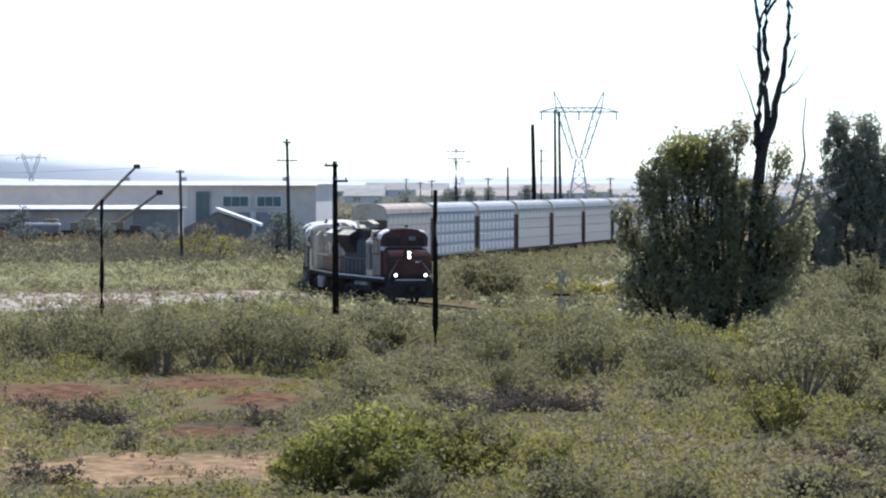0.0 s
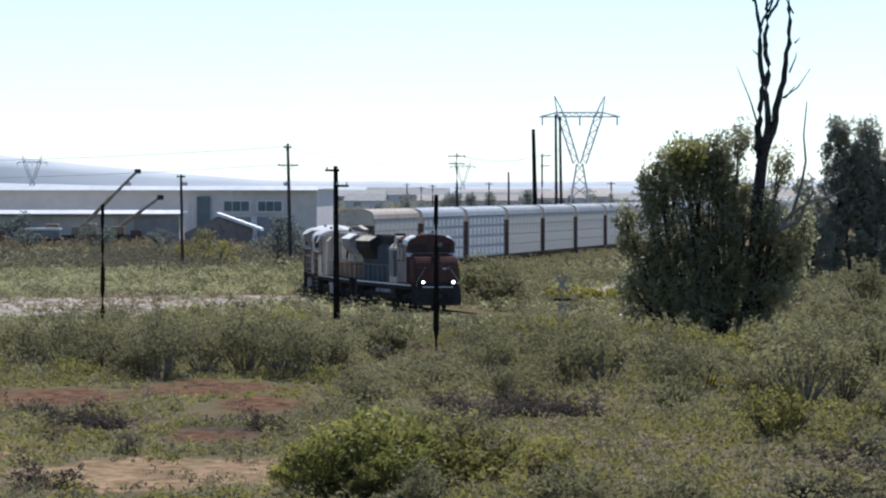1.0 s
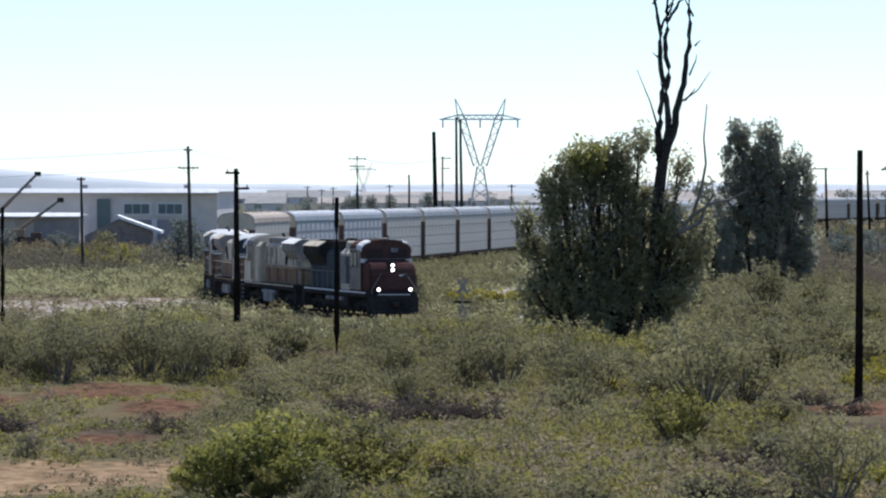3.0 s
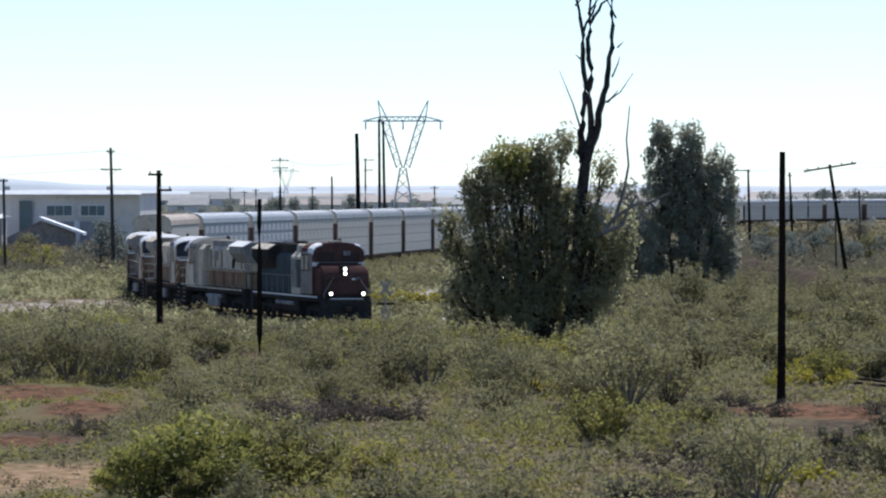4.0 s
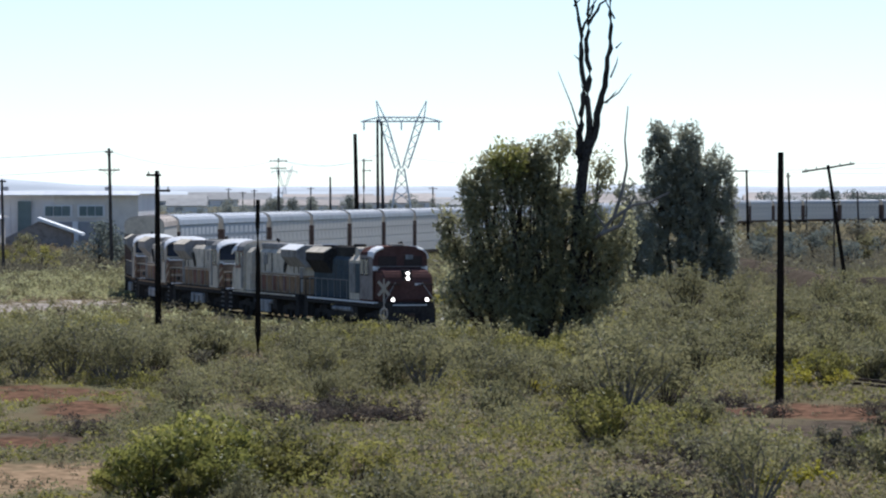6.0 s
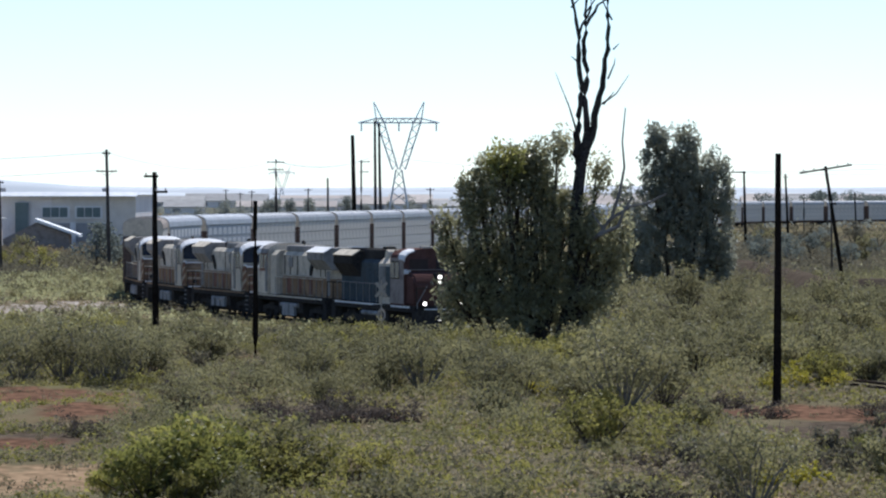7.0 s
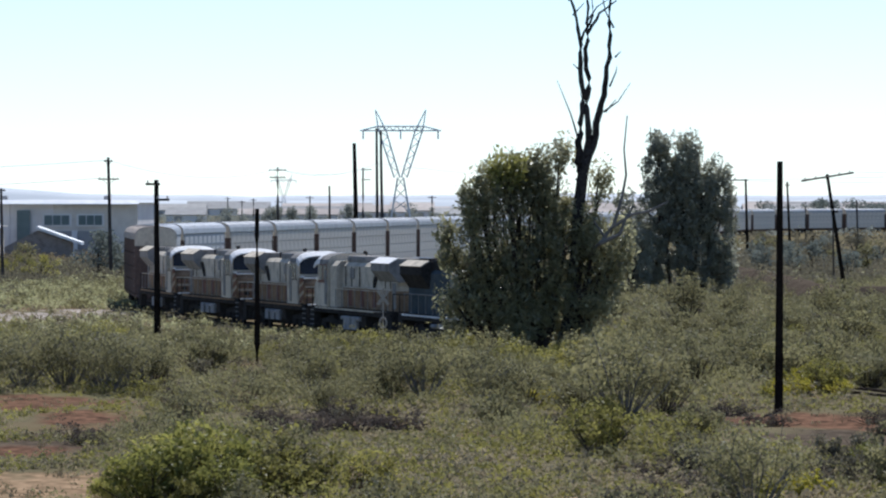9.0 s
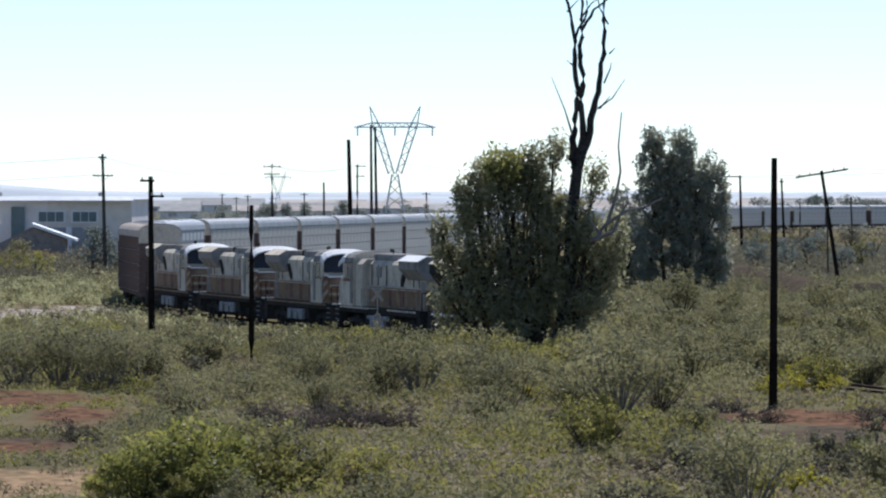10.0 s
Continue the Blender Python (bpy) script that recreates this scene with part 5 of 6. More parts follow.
def make_dead_tree():
    ob = thing("dead_tree", "tall bare dead tree with grey forking trunk", "tree")
    ob.location = (5.8, 241.8, 0)
    bm = bmesh.new()
    limb(bm, [(0, 0, -0.3), (0.15, 0, 1.2), (0.3, 0, 3.0), (0.6, 0, 5.5), (0.75, 0, 7.6), (0.95, 0, 9.2)], [0.36, 0.3, 0.27, 0.27, 0.3, 0.26], 10)
    limb(bm, [(-0.1, -0.1, -0.3), (-0.25, -0.15, 0.8), (0.1, -0.1, 2.2), (0.4, 0, 3.6)], [0.16, 0.14, 0.13, 0.1], 8)
    part("trunk", bm, DEADWOOD, ob, "grey barkless trunk")

    def bough(pts, radii):
        bm = bmesh.new()
        more, thick = [Vector(pts[0])], [radii[0]]
        for a, b, ra, rb in zip(pts, pts[1:], radii, radii[1:]):
            for f in (0.33, 0.67, 1.0):
                kink = 0.05 if f < 1 else 0.03
                more.append(Vector(a).lerp(Vector(b), f) + Vector((rng.normal() * kink, rng.normal() * kink, 0)))
                thick.append((ra + (rb - ra) * f) * rng.uniform(0.85, 1.15))
        limb(bm, more, thick, 8)
        part("bough", bm, DEADWOOD, ob)
    bough([(0.8, 0, 8.4), (0.7, 0, 9.6), (0.82, 0.1, 11.0), (0.92, 0.1, 12.4), (0.78, 0.1, 14.0), (0.86, 0.2, 15.2), (0.6, 0.2, 16.4), (0.1, 0.2, 18.2)], [0.22, 0.17, 0.15, 0.13, 0.12, 0.1, 0.08, 0.03])
    bough([(0.95, 0, 9.0), (1.2, 0, 10.6), (1.12, 0.1, 12.2), (1.2, 0, 13.6), (1.08, 0, 15.0), (1.2, -0.1, 16.2), (1.05, 0, 18.6)], [0.22, 0.17, 0.15, 0.13, 0.12, 0.09, 0.03])
    bough([(0.95, 0, 9.1), (1.4, 0.1, 10.4), (1.75, 0.1, 12.0), (1.95, 0.1, 13.2), (2.2, 0, 14.6), (2.15, 0, 16.2), (2.3, 0, 18.4)], [0.23, 0.18, 0.16, 0.13, 0.12, 0.1, 0.04])
    bough([(1.2, 0, 15.8), (1.75, 0, 16.7), (2.5, 0, 17.3)], [0.08, 0.06, 0.03])
    bough([(0.86, 0.1, 15.4), (1.4, 0.1, 16.6), (1.5, 0.1, 17.8)], [0.07, 0.05, 0.02])
    for pts in ([(0.75, 0, 10.6), (0.35, -0.2, 11.9), (-0.3, -0.2, 13.5)], [(1.9, 0.1, 12.0), (2.6, 0, 12.5), (3.2, 0, 13.4)], [(2.0, 0.1, 12.0), (2.5, 0.2, 12.6)],
                [(0.78, 0.1, 14.0), (0.45, 0.1, 14.3)], [(1.05, 0, 16.2), (1.6, 0, 17.0), (2.2, 0, 17.4)], [(2.45, 0, 14.6), (2.75, 0, 14.9)],
                [(0.45, 0.2, 16.6), (1.0, 0.2, 17.2)], [(2.4, 0, 16.0), (2.0, 0, 16.8), (1.7, 0, 18.2)], [(1.0, 0, 12.4), (0.8, 0, 12.9)], [(2.2, 0, 13.2), (2.5, 0, 13.9), (2.55, 0, 14.2)],
                [(0.3, 0.2, 17.3), (-0.2, 0.2, 17.9), (-0.5, 0.2, 18.6)]):
        bm = bmesh.new()
        limb(bm, pts, [0.055 - 0.04 * k / (len(pts) - 1) for k in range(len(pts))], 6)
        part("twig", bm, DEADWOOD, ob)
    return ob


def make_dead_branch():
    ob = thing("dead_branch", "bleached forked dead stem leaning out of the gum tree", "tree")
    ob.location = (7.5, 239.4, 0)
    for pts, r in (([(-1.0, 5.2, -0.3), (-0.8, 4.6, 3.6), (-0.3, 1.8, 5.5), (0.0, 0, 5.8), (0.5, 0, 6.5), (1.5, 0, 7.15), (2.3, 0, 7.3), (3.2, 0, 7.75)], 0.14),
                   ([(0.0, 0, 5.8), (0.9, 0, 6.2), (1.2, 0, 7.0), (1.6, 0, 7.6)], 0.11), ([(0.6, 0, 6.6), (1.0, 0, 7.9), (1.2, 0, 9.0), (1.1, 0, 10.2), (1.25, 0, 11.8)], 0.085),
                   ([(0.2, 0, 6.1), (-0.3, 0, 6.8), (0.1, 0, 7.3)], 0.06)):
        bm = bmesh.new()
        limb(bm, pts, [r * (1 - 0.7 * k / (len(pts) - 1)) for k in range(len(pts))], 7)
        part("bough", bm, PALEWOOD, ob)
    return ob


make_dead_tree()
make_dead_branch()


# ---------- scrub ----------
def bush_arrays(h, w, stems, sprigs, leaf, spread=1.0, low=0.25, thick=0.028):
    """Stems that fan out from one base, with sprigs of leaves along their upper parts."""
    bm = bmesh.new()
    pts = []
    for k in range(stems):
        a = rng.uniform(0, math.tau)
        r = w * 0.5 * math.sqrt(rng.uniform(0.05, 1))
        top = Vector((math.cos(a) * r, math.sin(a) * r, h * rng.uniform(0.65, 1.0) * (1 - 0.35 * (r / (w * 0.5)) ** 2)))
        base = Vector((math.cos(a) * 0.12, math.sin(a) * 0.12, -0.15))
        mid = base.lerp(top, 0.5) + Vector((0, 0, h * 0.08 * spread))
        bend = Vector((rng.normal(), rng.normal(), 0)) * 0.12 * w
        limb(bm, [base, mid + bend, top], [thick, thick * 0.65, thick * 0.2], 3)
        for j in range(max(1, sprigs // (stems * 18))):
            f = low + (1 - low) * rng.uniform() ** 0.7
            p = (base.lerp(mid, f * 2) if f < 0.5 else mid.lerp(top, f * 2 - 1))
            tuft = np.array(p) + rng.normal(size=3) * 0.075 * w * np.array((1, 1, 0.8))
            pts.append(tuft + rng.normal(size=(18, 3)) * 0.042 * w * np.array((1, 1, 0.75)))
    pts = np.concatenate(pts)
    pts[:, 2] = np.maximum(pts[:, 2], 0.05)
    return bm, leaves(pts, leaf, 0.5)


def make_bush_kind(label, h, w, stems, sprigs, leaf, mat, low=0.25, thick=0.028, wood=None):
    ob = thing("bush", label, "bush", "bushes of the scrubland")
    bm, (v, q) = bush_arrays(h, w, stems, sprigs, leaf, low=low, thick=thick)
    part("stem", bm, wood or TWIG, ob, "thin brown branching stem")
    f = new("foliage", quick_mesh("foliage", v, q, mat))
    f.parent = ob
    return ob


KINDS = [
    make_bush_kind("open olive-green desert bush with visible stems", 2.2, 2.8, 18, 2300, 0.12, SCRUB, 0.4, 0.034),
    make_bush_kind("round dusty green bush in the scrubland", 1.4, 2.2, 24, 2600, 0.12, SCRUB, 0.1),
    make_bush_kind("fresh yellow-green leafy bush", 1.6, 2.4, 26, 2600, 0.12, SCRUBBRIGHT, 0.1),
    make_bush_kind("low grey-green shrub on dry soil", 0.8, 1.6, 18, 900, 0.12, SCRUBGREY, 0.1),
    make_bush_kind("dry straw-brown shrub on dry soil", 0.9, 1.7, 22, 460, 0.12, SCRUBDRY, 0.1),
    make_bush_kind("tall thin-stemmed mesquite bush with feathery leaves", 2.9, 3.5, 22, 3000, 0.125, SCRUB, 0.36, 0.034, PALEWOOD),
    make_bush_kind("low bush covered in yellow flowers", 0.8, 1.5, 20, 900, 0.13, FLOWERS, 0.3),
    make_bush_kind("bare twiggy dark shrub with few leaves", 0.5, 2.4, 46, 800, 0.1, DEADLEAF, 0.1, 0.016, DEADWOOD),
    make_bush_kind("large dense glossy dark green bush", 2.0, 2.7, 30, 3600, 0.145, SCRUBDARK, 0.05),
]
FIRST_USE = set()


def put_bush(kind, x, y, size=1.0, turn=None):
    turn = rng.uniform(0, 360) if turn is None else turn
    m = pose(x, y, swell(x, y), 0, 0, turn)
    proto = KINDS[kind]
    if kind not in FIRST_USE:
        FIRST_USE.add(kind)
        proto.matrix_basis = m
        return proto
    ob = copy_thing(proto, m)
    ob.scale = (size, size, size * rng.uniform(0.9, 1.1))
    return ob


# bushes that stand out
for kind, x, y, size in (
        (8, -7.3, 128.5, 1.0), (8, -6.0, 129.5, 1.15), (2, -4.7, 129, 1.15), (8, -8.3, 130, 0.6), (8, -6.7, 131.5, 1.12), (2, -5.2, 132, 1.25), (2, -3.6, 131, 1.0), (8, -5.4, 127.5, 0.8), (0, -4.2, 131.5, 1.0), (4, -2.4, 132.5, 1.0), (2, -2.0, 134, 0.8), (2, -6.4, 127.0, 0.6),
        (5, -17.3, 210, 1.2), (5, -13.8, 209, 1.15), (5, -15.6, 212, 1.15), (0, -12.2, 211, 1.0), (1, -19.6, 207, 1.0), (1, -22.5, 212, 1.1), (0, -25.0, 215, 0.9),
        (5, 6.6, 184, 1.25), (0, 5.0, 186, 0.9), (0, 8.2, 187, 1.0), (2, 6.0, 183, 0.6),
        (3, 11.2, 143, 1.2), (3, 12.4, 145, 1.2), (7, 6.6, 138, 0.8), (7, 10.2, 141, 0.9),
        (7, -4.2, 173, 1.1), (7, -2.6, 172, 1.0), (7, -5.4, 175, 1.0), (7, -1.2, 174, 1.0), (3, -3.4, 176, 0.9),
        (7, -15.2, 133, 1.1), (7, -16.8, 166, 1.0), (7, -18.2, 170, 1.1), (7, -20.2, 176, 1.0), (7, -12.0, 170, 0.9), (4, -17.6, 158, 0.7), (3, -14.6, 150, 0.8), (3, -20.0, 160, 0.8), (7, -11.4, 164, 0.8), (7, -2.0, 177, 1.0), (7, -5.0, 170, 0.9), (7, 11.5, 178, 0.9), (7, 9.4, 185, 1.0), (7, 10.6, 187, 1.0), (7, 8.6, 189, 0.9), (7, -6.2, 183, 1.0), (7, -3.8, 186, 1.1), (7, 15.6, 180, 1.0), (3, 14.8, 172, 0.8), (7, -9.2, 190, 0.9),
        (6, 14.6, 205, 1.3), (6, 15.3, 211, 1.4), (6, 14.2, 209, 1.3), (6, 13.2, 203, 0.9), (2, 15.9, 208, 1.0), (6, 3.8, 196, 1.1), (6, -2.5, 352, 1.5), (6, -4.5, 356, 1.5), (6, -1.0, 350, 1.4), (6, 0.5, 354, 1.4),
        (6, 8.9, 132, 1.1), (6, 9.7, 134, 0.9), (3, 12.0, 152, 1.15), (3, 13.3, 153, 1.15), (8, 12.7, 151, 0.42), (3, 7.4, 148, 1.2), (7, 6.4, 149, 0.8), (6, 16.2, 205, 1.0),
        (1, -4.0, 232, 1.2), (1, -5.9, 250, 0.8), (1, -4.9, 249, 0.8), (1, -7.2, 252, 0.75), (1, -9.6, 352, 2.0), (1, -8.3, 350, 1.7), (5, -9.0, 355, 1.3), (5, -18.6, 206, 1.0), (5, -12.9, 206, 0.9), (5, -20.8, 214, 1.0), (5, -24.0, 218, 1.1), (0, -26.5, 222, 1.2), (0, -2.4, 236, 1.0), (1, -6.2, 236, 1.1), (1, 0.3, 230, 1.0), (0, 2.4, 226, 1.0), (1, 3.6, 232, 1.1), (1, 6.5, 229, 1.1), (0, 8.6, 226, 1.0), (1, 10.0, 231, 1.2),
        (2, 5.4, 231, 1.0), (1, 5.9, 233, 1.2), (1, 6.8, 232.5, 1.3), (5, 6.2, 234.5, 0.7), (0, 9.6, 240, 1.0), (1, 11.5, 238, 1.1), (0, 13.5, 230, 1.1), (1, 15.0, 226, 1.2), (0, 16.6, 221, 1.0), (1, 18.2, 215, 1.2), (5, 14.4, 236, 0.9), (1, 12.6, 222, 1.2), (0, 10.8, 216, 1.1), (1, -11.0, 240, 1.2), (0, -3.0, 218, 0.9), (5, 3.4, 205, 0.7), (0, 1.5, 210, 0.9), (1, -0.6, 214, 1.0)):
    put_bush(kind, x, y, size)


BARE = [(-16.0, 198, 4.6, 9.0), (-12.8, 182, 3.2, 11), (-21.0, 190, 4.2, 11), (-13.0, 160, 2.4, 7), (-17.5, 168, 2.6, 7), (-1.9, 176, 1.9, 3.2), (13.6, 184, 4.6, 7.0), (-14.2, 139, 4.4, 9.0), (-9.6, 141, 1.8, 8.0), (-37, 336, 13, 38), (-26, 352, 5, 18), (-4.2, 181, 3.2, 9), (10.4, 185, 2.6, 7), (0.4, 386, 4, 12),
        (-7.4, 187, 2.0, 4), (4.5, 131, 2.2, 3.0), (-3.4, 173.5, 4.0, 4.5), (6.8, 179, 2.6, 4.0), (-11.2, 140, 3.0, 9.0), (14.5, 180, 4.0, 7.0), (13.5, 172, 4.6, 12.0)]


# stretches with low growth alone
LOW = [(-16.0, 168, 6.0, 42), (-2.6, 163, 4.0, 26), (13.4, 172, 4.8, 30), (1.0, 138, 5.0, 18), (-13, 134, 7.5, 22), (8.0, 140, 4.0, 14), (6.4, 176, 2.8, 11), (-8.95, 233, 1.8, 15), (-16.4, 280, 2.4, 16), (-29.3, 273, 2.4, 16), (-11, 280, 8.0, 22)]


# poles whose feet stand clear of growth
FOOT_CLEAR = [(-29.3, 287), (-16.4, 294), (-8.95, 247), (12.6, 190)]


def lowness(x, y):
    return max(0.0, max(1.1 - math.hypot((x - cx) / rx, (y - cy) / ry) for cx, cy, rx, ry in LOW))


def bareness(x, y):
    return max(0.0, max(1.15 - math.hypot((x - cx) / rx, (y - cy) / ry) for cx, cy, rx, ry in BARE))


def spots_in(d0, d1, per_m2, kind=0.0, even=0.8, tall=False):
    """Random places on the field, thinner on bare earth and clear of the rails."""
    n = int(per_m2 * 0.5 * (d1 * d1 - d0 * d0) * 0.24)
    out = []
    for _ in range(n):
        d = math.sqrt(rng.uniform(d0 * d0, d1 * d1))
        b = rng.uniform(-0.135, 0.103)
        x = b * d
        if off_track(x, d) < (1.7 if d < 262 else 2.9) or rng.uniform() < bareness(x, d) * (2.8 if tall else 1.8):
            continue
        if tall and rng.uniform() < lowness(x, d) * 6 or any(py - 16 < d < py and abs(x - px * d / py) < 0.45 for px, py in FOOT_CLEAR):
            continue
        if rng.uniform() > even + 1.3 * noise.noise((x * 0.13, d * 0.045, 7.0 + 3.7 * kind)):
            continue
        out.append((x, d))
    return out


near_bushes = spots_in(118, 262, 0.055, 0.0, 0.8, True)[:215]
for x, y in near_bushes:
    green = noise.noise((x * 0.07, y * 0.035, 2.0))
    kind = int(rng.choice([0, 1, 2, 3, 4, 7, 5], p=[0.2, 0.34, 0.12, 0.14, 0.09, 0.06, 0.05])) if green > -0.1 else int(rng.choice([1, 3, 4, 7], p=[0.3, 0.3, 0.25, 0.15]))
    put_bush(kind, x, y, rng.uniform(0.6, 1.25) * (0.8 if kind in (0, 5) else 1.0))


# bushes of the field beyond the gum trees
for x, y in [(d * rng.uniform(0.03, 0.1), d) for d in rng.uniform(250, 345, 46)]:
    if off_track(x, y) > 3:
        put_bush(int(rng.choice([0, 1, 3, 4], p=[0.25, 0.4, 0.25, 0.1])), x, y, rng.uniform(0.9, 1.5))


def make_scrub(name, label, places, h, leaf, count, material, tall=1.0):
    """Low growth over the field: each plant a small fan of sprigs, joined in one sheet of growth."""
    all_pts = []
    for x, y in places:
        n = max(4, int(count * rng.uniform(0.5, 1.4)))
        hh = h * rng.uniform(0.45, 1.25)
        p = rng.normal(size=(n, 3)) * np.array((hh * 0.75, hh * 0.75, 0))
        p[:, 2] = rng.uniform(0.02, 1.0, n) ** 1.2 * hh * tall * np.exp(-(p[:, 0] ** 2 + p[:, 1] ** 2) / (2.2 * hh * hh))
        if n > 30:
            # sprigs gather in tufts with gaps between
            per = 16 if n > 200 else 9
            p = np.repeat(p[:n // per], per, axis=0) + rng.normal(size=(n // per * per, 3)) * np.array((1, 1, 0.8)) * hh * (0.1 if n > 200 else 0.15)
            p[:, 2] = np.maximum(p[:, 2], 0.02)
        all_pts.append(p + np.array((x, y, swell(x, y))))
    v, q = leaves(np.concatenate(all_pts), leaf, 0.45, -0.5)
    return tagged(new(name, quick_mesh(name, v, q, material)), label, "scrub", kind="stuff")


make_scrub("thicket", "mixed green bushes grown together over the field", spots_in(118, 300, 0.085, 1, 0.45, True), 1.35, 0.125, 760, SCRUB)
make_scrub("fresh_thicket", "yellow-green bushes grown together over the field", spots_in(118, 300, 0.045, 2, 0.4, True), 1.15, 0.125, 700, SCRUBBRIGHT)
make_scrub("scrub", "low olive scrub over the near field", spots_in(112, 260, 0.55, 3, 0.65), 0.55, 0.11, 90, SCRUB)
make_scrub("grey_scrub", "low grey-green scrub over the near field", spots_in(112, 260, 0.2, 4, 0.5), 0.5, 0.11, 70, SCRUBGREY)
make_scrub("fresh_scrub", "fresh yellow-green weeds over the near field", spots_in(112, 250, 0.55, 2, 0.6), 0.42, 0.11, 68, SCRUBBRIGHT)
make_scrub("dry_grass", "tufts of straw-coloured dry grass", spots_in(112, 300, 0.5, 5, 0.6), 0.32, 0.16, 26, STRAW, 1.3)
make_scrub("far_thicket", "olive bushes grown together beyond the rails", [p for p in spots_in(258, 480, 0.085, 1, 0.5, True) if p[0] > -16 or p[1] < 300 or rng.uniform() < 0.4], 1.35, 0.19, 300, SCRUB)
make_scrub("earth_tufts", "sparse dry tufts on the bare earth", [(x, y) for x, y in ((bx + rng.uniform(-1, 1) * rx, by + rng.uniform(-1, 1) * ry) for bx, by, rx, ry in BARE for _ in range(int(0.35 * rx * ry))) if off_track(x, y) > 3], 0.28, 0.13, 16, SCRUBDRY, 1.2)
make_scrub("yellow_weeds", "yellow-green weeds in front of the bare litter", [(-1.2 + rng.normal() * 1.9, rng.uniform(130, 160)) for _ in range(110)], 0.55, 0.12, 80, SCRUBBRIGHT)
make_scrub("ochre_grass", "ochre dry grass among the yellow weeds", [(-1.6 + rng.normal() * 2.3, rng.uniform(127, 158)) for _ in range(260)] + [(8 + rng.normal() * 3, rng.uniform(126, 146)) for _ in range(120)], 0.42, 0.15, 60, STRAW, 1.2)
make_scrub("clearing_scrub", "dusty grey scrub on the pale clearing", [(-36 + rng.normal() * 9, rng.uniform(315, 390)) for _ in range(300)], 0.5, 0.18, 46, STRAW)
make_scrub("grass_cover", "low olive grass between the shrubs", spots_in(112, 230, 0.9, 6, 0.8), 0.24, 0.15, 22, SCRUBBRIGHT, 1.3)
make_scrub("far_scrub", "olive scrub beyond the rails", [p for p in spots_in(255, 480, 0.2, 3, 0.6) if lowness(*p) < 0.15 and not (p[0] < -19 and 280 < p[1] < 325) and (p[0] > -16 or p[1] < 300 or rng.uniform() < 0.5)], 0.95, 0.17, 96, SCRUB)
make_scrub("far_grey_scrub", "grey-green scrub beyond the rails", spots_in(255, 600, 0.07, 4, 0.6), 0.8, 0.2, 80, SCRUBGREY)
make_scrub("far_dry_grass", "pale dry grass beyond the rails", [p for p in spots_in(262, 640, 0.2, 5, 0.75) if p[0] < 4 or rng.uniform() < 0.08], 0.55, 0.19, 64, PALEGRASS, 1.2)
make_scrub("lineside_scrub", "olive scrub along the far straight of rails", [(p.x + 3.4 + 5.5 * rng.uniform(), p.y + rng.normal()) for p in LINE if 372 < p.y < 640 for _ in range(5)], 1.15, 0.19, 90, SCRUB)
make_scrub("meadow_grass", "pale yellow-green grass beyond the clearing", [(-38 + rng.normal() * 11, rng.uniform(376, 476)) for _ in range(1500)], 0.6, 0.2, 64, PALEGRASS, 1.2)
make_scrub("trackside_weeds", "low yellow-green weeds along the near rails", [(-11 + 8 * rng.normal(), rng.uniform(252, 304)) for _ in range(1700)], 0.42, 0.15, 60, SCRUB, 1.2)
make_scrub("yard_scrub", "dull olive-grey scrub before the yard", [(-50 + rng.normal() * 11, rng.uniform(478, 625)) for _ in range(700)], 1.25, 0.26, 90, SCRUBGREY)
# Haze over the plain lies in the FARLEAF colour.
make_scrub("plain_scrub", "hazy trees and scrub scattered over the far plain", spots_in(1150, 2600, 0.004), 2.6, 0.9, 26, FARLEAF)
make_scrub("yard_hedge", "dry brown-grey growth along the yard", [(-62 + rng.normal() * 14, rng.uniform(640, 668)) for _ in range(260)], 1.5, 0.36, 70, SCRUBDRY)
make_scrub("east_scrub", "mixed grey-green bushes beside the far cars", [(d * rng.uniform(0.045, 0.1), d) for d in rng.uniform(425, 800, 520)], 1.5, 0.3, 90, SCRUBGREY)
make_scrub("bank_scrub", "dry scrub along the earth bank", [(29.5 + rng.normal() * 1.6, rng.uniform(405, 560)) for _ in range(120)] + [(rng.uniform(31, 62), 399 + rng.normal() * 2.2) for _ in range(150)], 0.8, 0.2, 60, SCRUBGREY)
make_scrub("distant_scrub", "dull green bushes on the far plain", [p for p in spots_in(470, 1150, 0.010)], 1.3, 0.6, 34, SCRUBGREY)


def far_bush(x, y, h, w, mat, label, n=14):
    """A big round bush or small tree far off."""
    ob = thing("large_bush", label, "bush", "large bushes far off")
    ob.location = (x, y, -0.1)
    bm = bmesh.new()
    spots = []
    for k in range(n):
        a, r = rng.uniform(0, math.tau), w * 0.42 * math.sqrt(rng.uniform())
        c = (math.cos(a) * r, math.sin(a) * r, h * rng.uniform(0.25, 0.9) * (1 - 0.35 * (r / (w * 0.5)) ** 2))
        spots.append(c)
        if k % 2 == 0:
            limb(bm, [(0, 0, -0.2), (c[0] * 0.5, c[1] * 0.5, c[2] * 0.55), c], [0.12, 0.07, 0.02], 5)
    part("stem", bm, BARK, ob)
    f = new("foliage", quick_mesh("foliage", *leaves(clumps(spots, [h * 0.22] * n, 60, 0.8), h * 0.09, 0.5), mat))
    f.parent = ob
    return ob


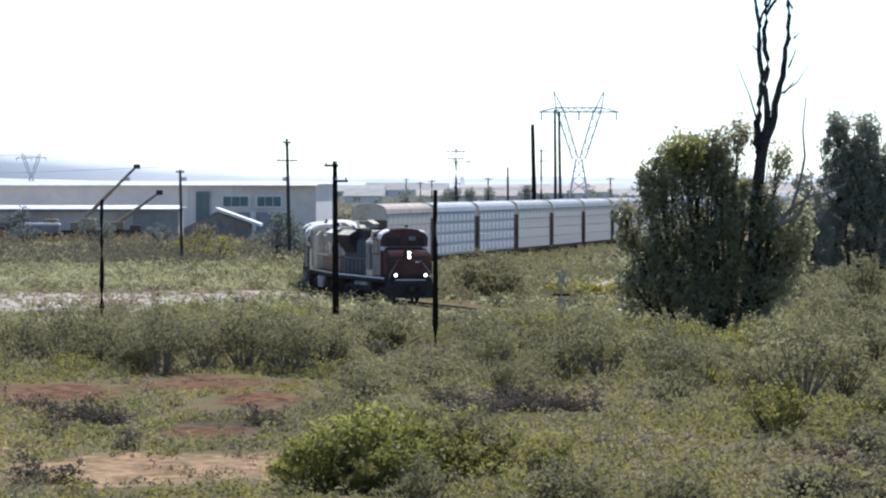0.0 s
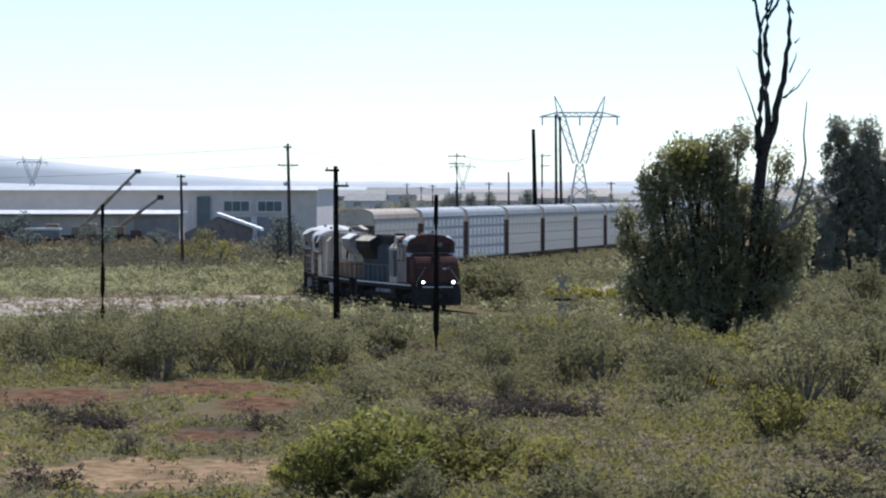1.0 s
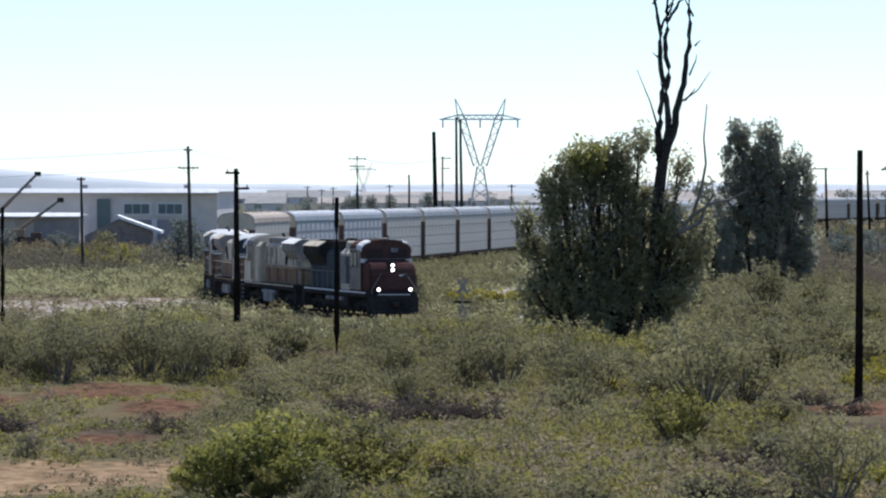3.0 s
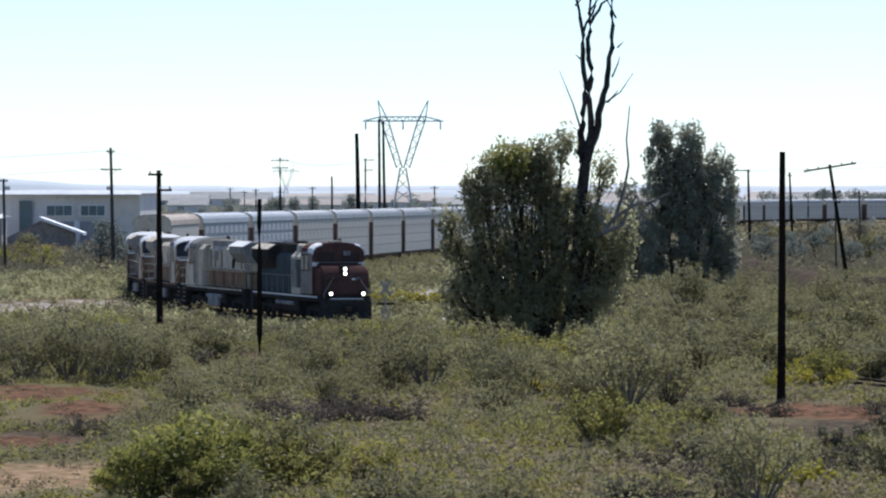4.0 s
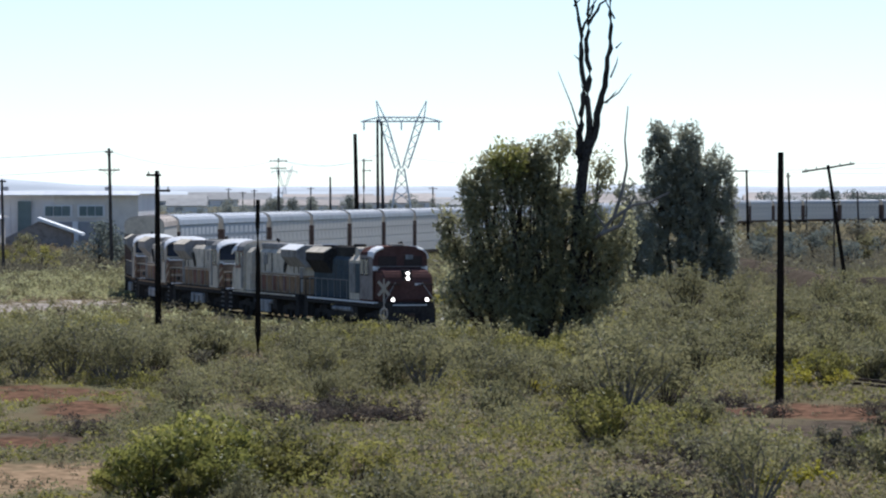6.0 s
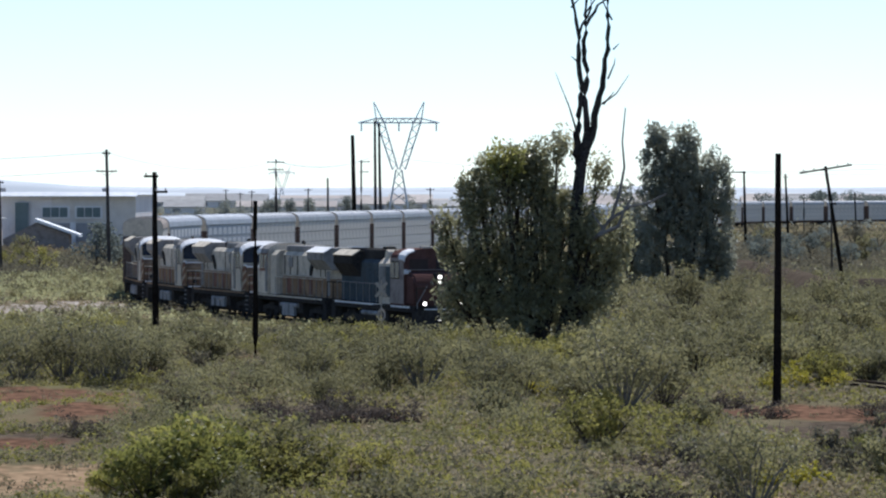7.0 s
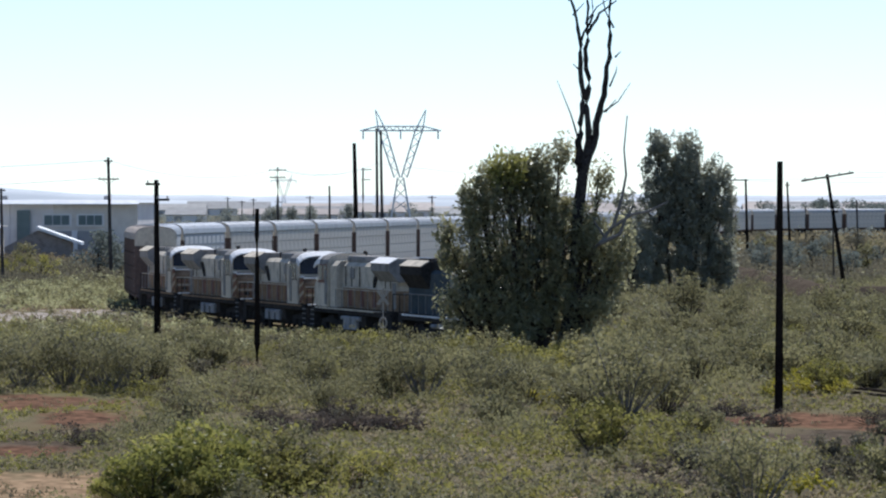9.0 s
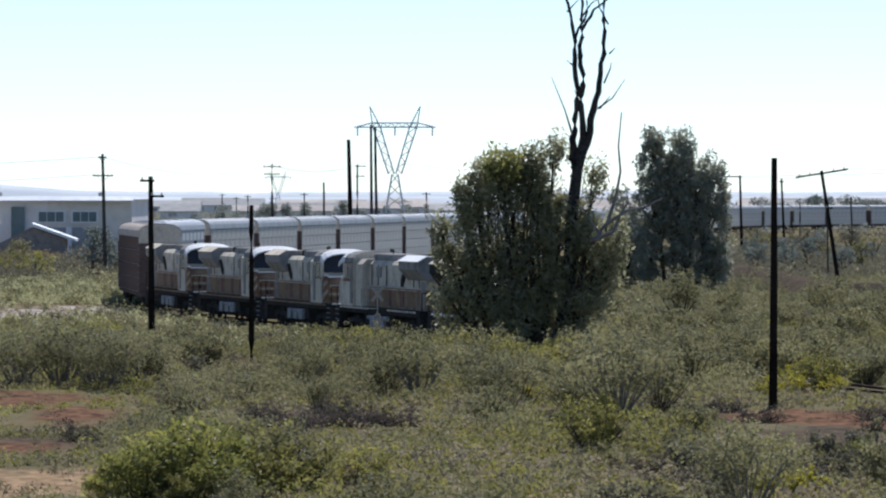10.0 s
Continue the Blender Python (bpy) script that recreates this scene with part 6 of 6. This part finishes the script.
# TREELINE bushes are coloured paler for the haze by the yard.
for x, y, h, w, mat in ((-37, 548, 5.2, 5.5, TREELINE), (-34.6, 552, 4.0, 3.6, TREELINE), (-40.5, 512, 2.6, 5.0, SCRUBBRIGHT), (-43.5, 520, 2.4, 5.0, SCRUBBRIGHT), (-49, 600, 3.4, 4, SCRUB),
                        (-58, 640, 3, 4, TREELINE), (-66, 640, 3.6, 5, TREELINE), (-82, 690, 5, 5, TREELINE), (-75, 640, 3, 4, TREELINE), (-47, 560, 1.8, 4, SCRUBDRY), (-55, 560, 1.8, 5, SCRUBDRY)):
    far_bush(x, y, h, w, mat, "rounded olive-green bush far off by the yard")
# Every third bush here takes the haze-paled TREELINE colour.
for k in range(34):
    d = rng.uniform(520, 880)
    far_bush(rng.uniform(0.052, 0.1) * d, d, rng.uniform(1.6, 4.2), rng.uniform(2.5, 5), (TREELINE, SCRUB, SCRUBGREY)[k % 3], "dusty far bush beside the long train", 8)
# Far trees and cypresses are hazed by leaf colour alone.
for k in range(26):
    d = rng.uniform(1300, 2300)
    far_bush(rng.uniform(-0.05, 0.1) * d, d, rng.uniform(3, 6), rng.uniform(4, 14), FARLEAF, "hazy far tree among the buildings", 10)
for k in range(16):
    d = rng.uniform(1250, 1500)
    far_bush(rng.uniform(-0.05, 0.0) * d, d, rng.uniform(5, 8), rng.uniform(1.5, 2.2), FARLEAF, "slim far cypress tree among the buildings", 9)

# The groves' haze is TREELINE's pale colour.
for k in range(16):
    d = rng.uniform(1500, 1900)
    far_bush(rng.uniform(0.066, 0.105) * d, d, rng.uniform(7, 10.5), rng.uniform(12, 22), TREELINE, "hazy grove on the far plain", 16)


def make_bank():
    """A low bank of brown earth that runs through the far field and turns aside."""
    course = [Vector(p) for p in ((29.2, 560), (30.4, 510), (31.0, 467), (30.9, 430), (30.8, 408), (32.2, 400.5), (36.5, 398), (48, 400), (62, 404))]
    verts, quads = [], []
    rows = []
    for a, b in zip(course, course[1:]):
        n = max(2, int((b - a).length / 3))
        for i in range(n):
            rows.append((a.lerp(b, i / n), (b - a).normalized()))
    for i, (p, d) in enumerate(rows):
        h = 1.05 + 0.2 * noise.noise((i * 0.35, 0, 3))
        side = Vector((d.y, -d.x))
        for o, z in ((2.6, -0.4), (1.0, h * 0.85), (0.3, h), (-0.8, h * 0.92), (-3.0, -0.4)):
            o += 0.2 * noise.noise((i * 0.5, o, 1))
            verts.append((p.x + side.x * o, p.y + side.y * o, z))
    for i in range(len(rows) - 1):
        for k in range(4):
            quads.append((i * 5 + k, i * 5 + k + 1, i * 5 + k + 6, i * 5 + k + 5))
    return tagged(new("earth_bank", quick_mesh("earth_bank", verts, quads, BANKSOIL)), "low bank of bare brown earth", "earth", kind="structure")


make_bank()


# ---------- the train, and what moves ----------
SPEED, CAR_PITCH = 7.8, 27.4
LOCO_PITCH = [21.4, 21.4, 18.9, 20.2, 21.4]
LEAD_AT = 0.0
for k in range(len(LINE) - 1, 0, -1):
    if LINE[k].y > 295.0:
        LEAD_AT = float(k)
        break
LOCOS = [make_loco(i) for i in range(5)]
CARS = [make_car(i) for i in range(40)]


def place_on_line(s, half):
    """The pose of a vehicle whose middle is s along the line, by its two bogies."""
    a, b = on_line(s - half), on_line(s + half)
    d = b - a
    m = (a + b) / 2
    return pose(m.x, m.y, 0.0, 0, 0, math.degrees(math.atan2(d.y, d.x)))


def motions():
    """The train rolls along the line at an even speed."""
    times = [0.5 * i for i in range(21)]
    gone = -1.0
    for i, (ob, pitch) in enumerate(zip(LOCOS, LOCO_PITCH)):
        back = gone + pitch / 2
        gone += pitch
        ob.scale = (pitch / 22.4, 1, 1)
        turned = pose(0, 0, 0, 0, 0, 180) if i == 1 else Matrix()
        walk(ob, [(t, place_on_line(LEAD_AT + SPEED * (t - 4.5) - back, pitch * 0.31) @ turned) for t in times])
    gone += 1.8
    for i, ob in enumerate(CARS):
        back = gone + i * CAR_PITCH + CAR_PITCH / 2
        walk(ob, [(t, place_on_line(LEAD_AT + SPEED * (t - 4.5) - back, 9.9)) for t in times])


motions()
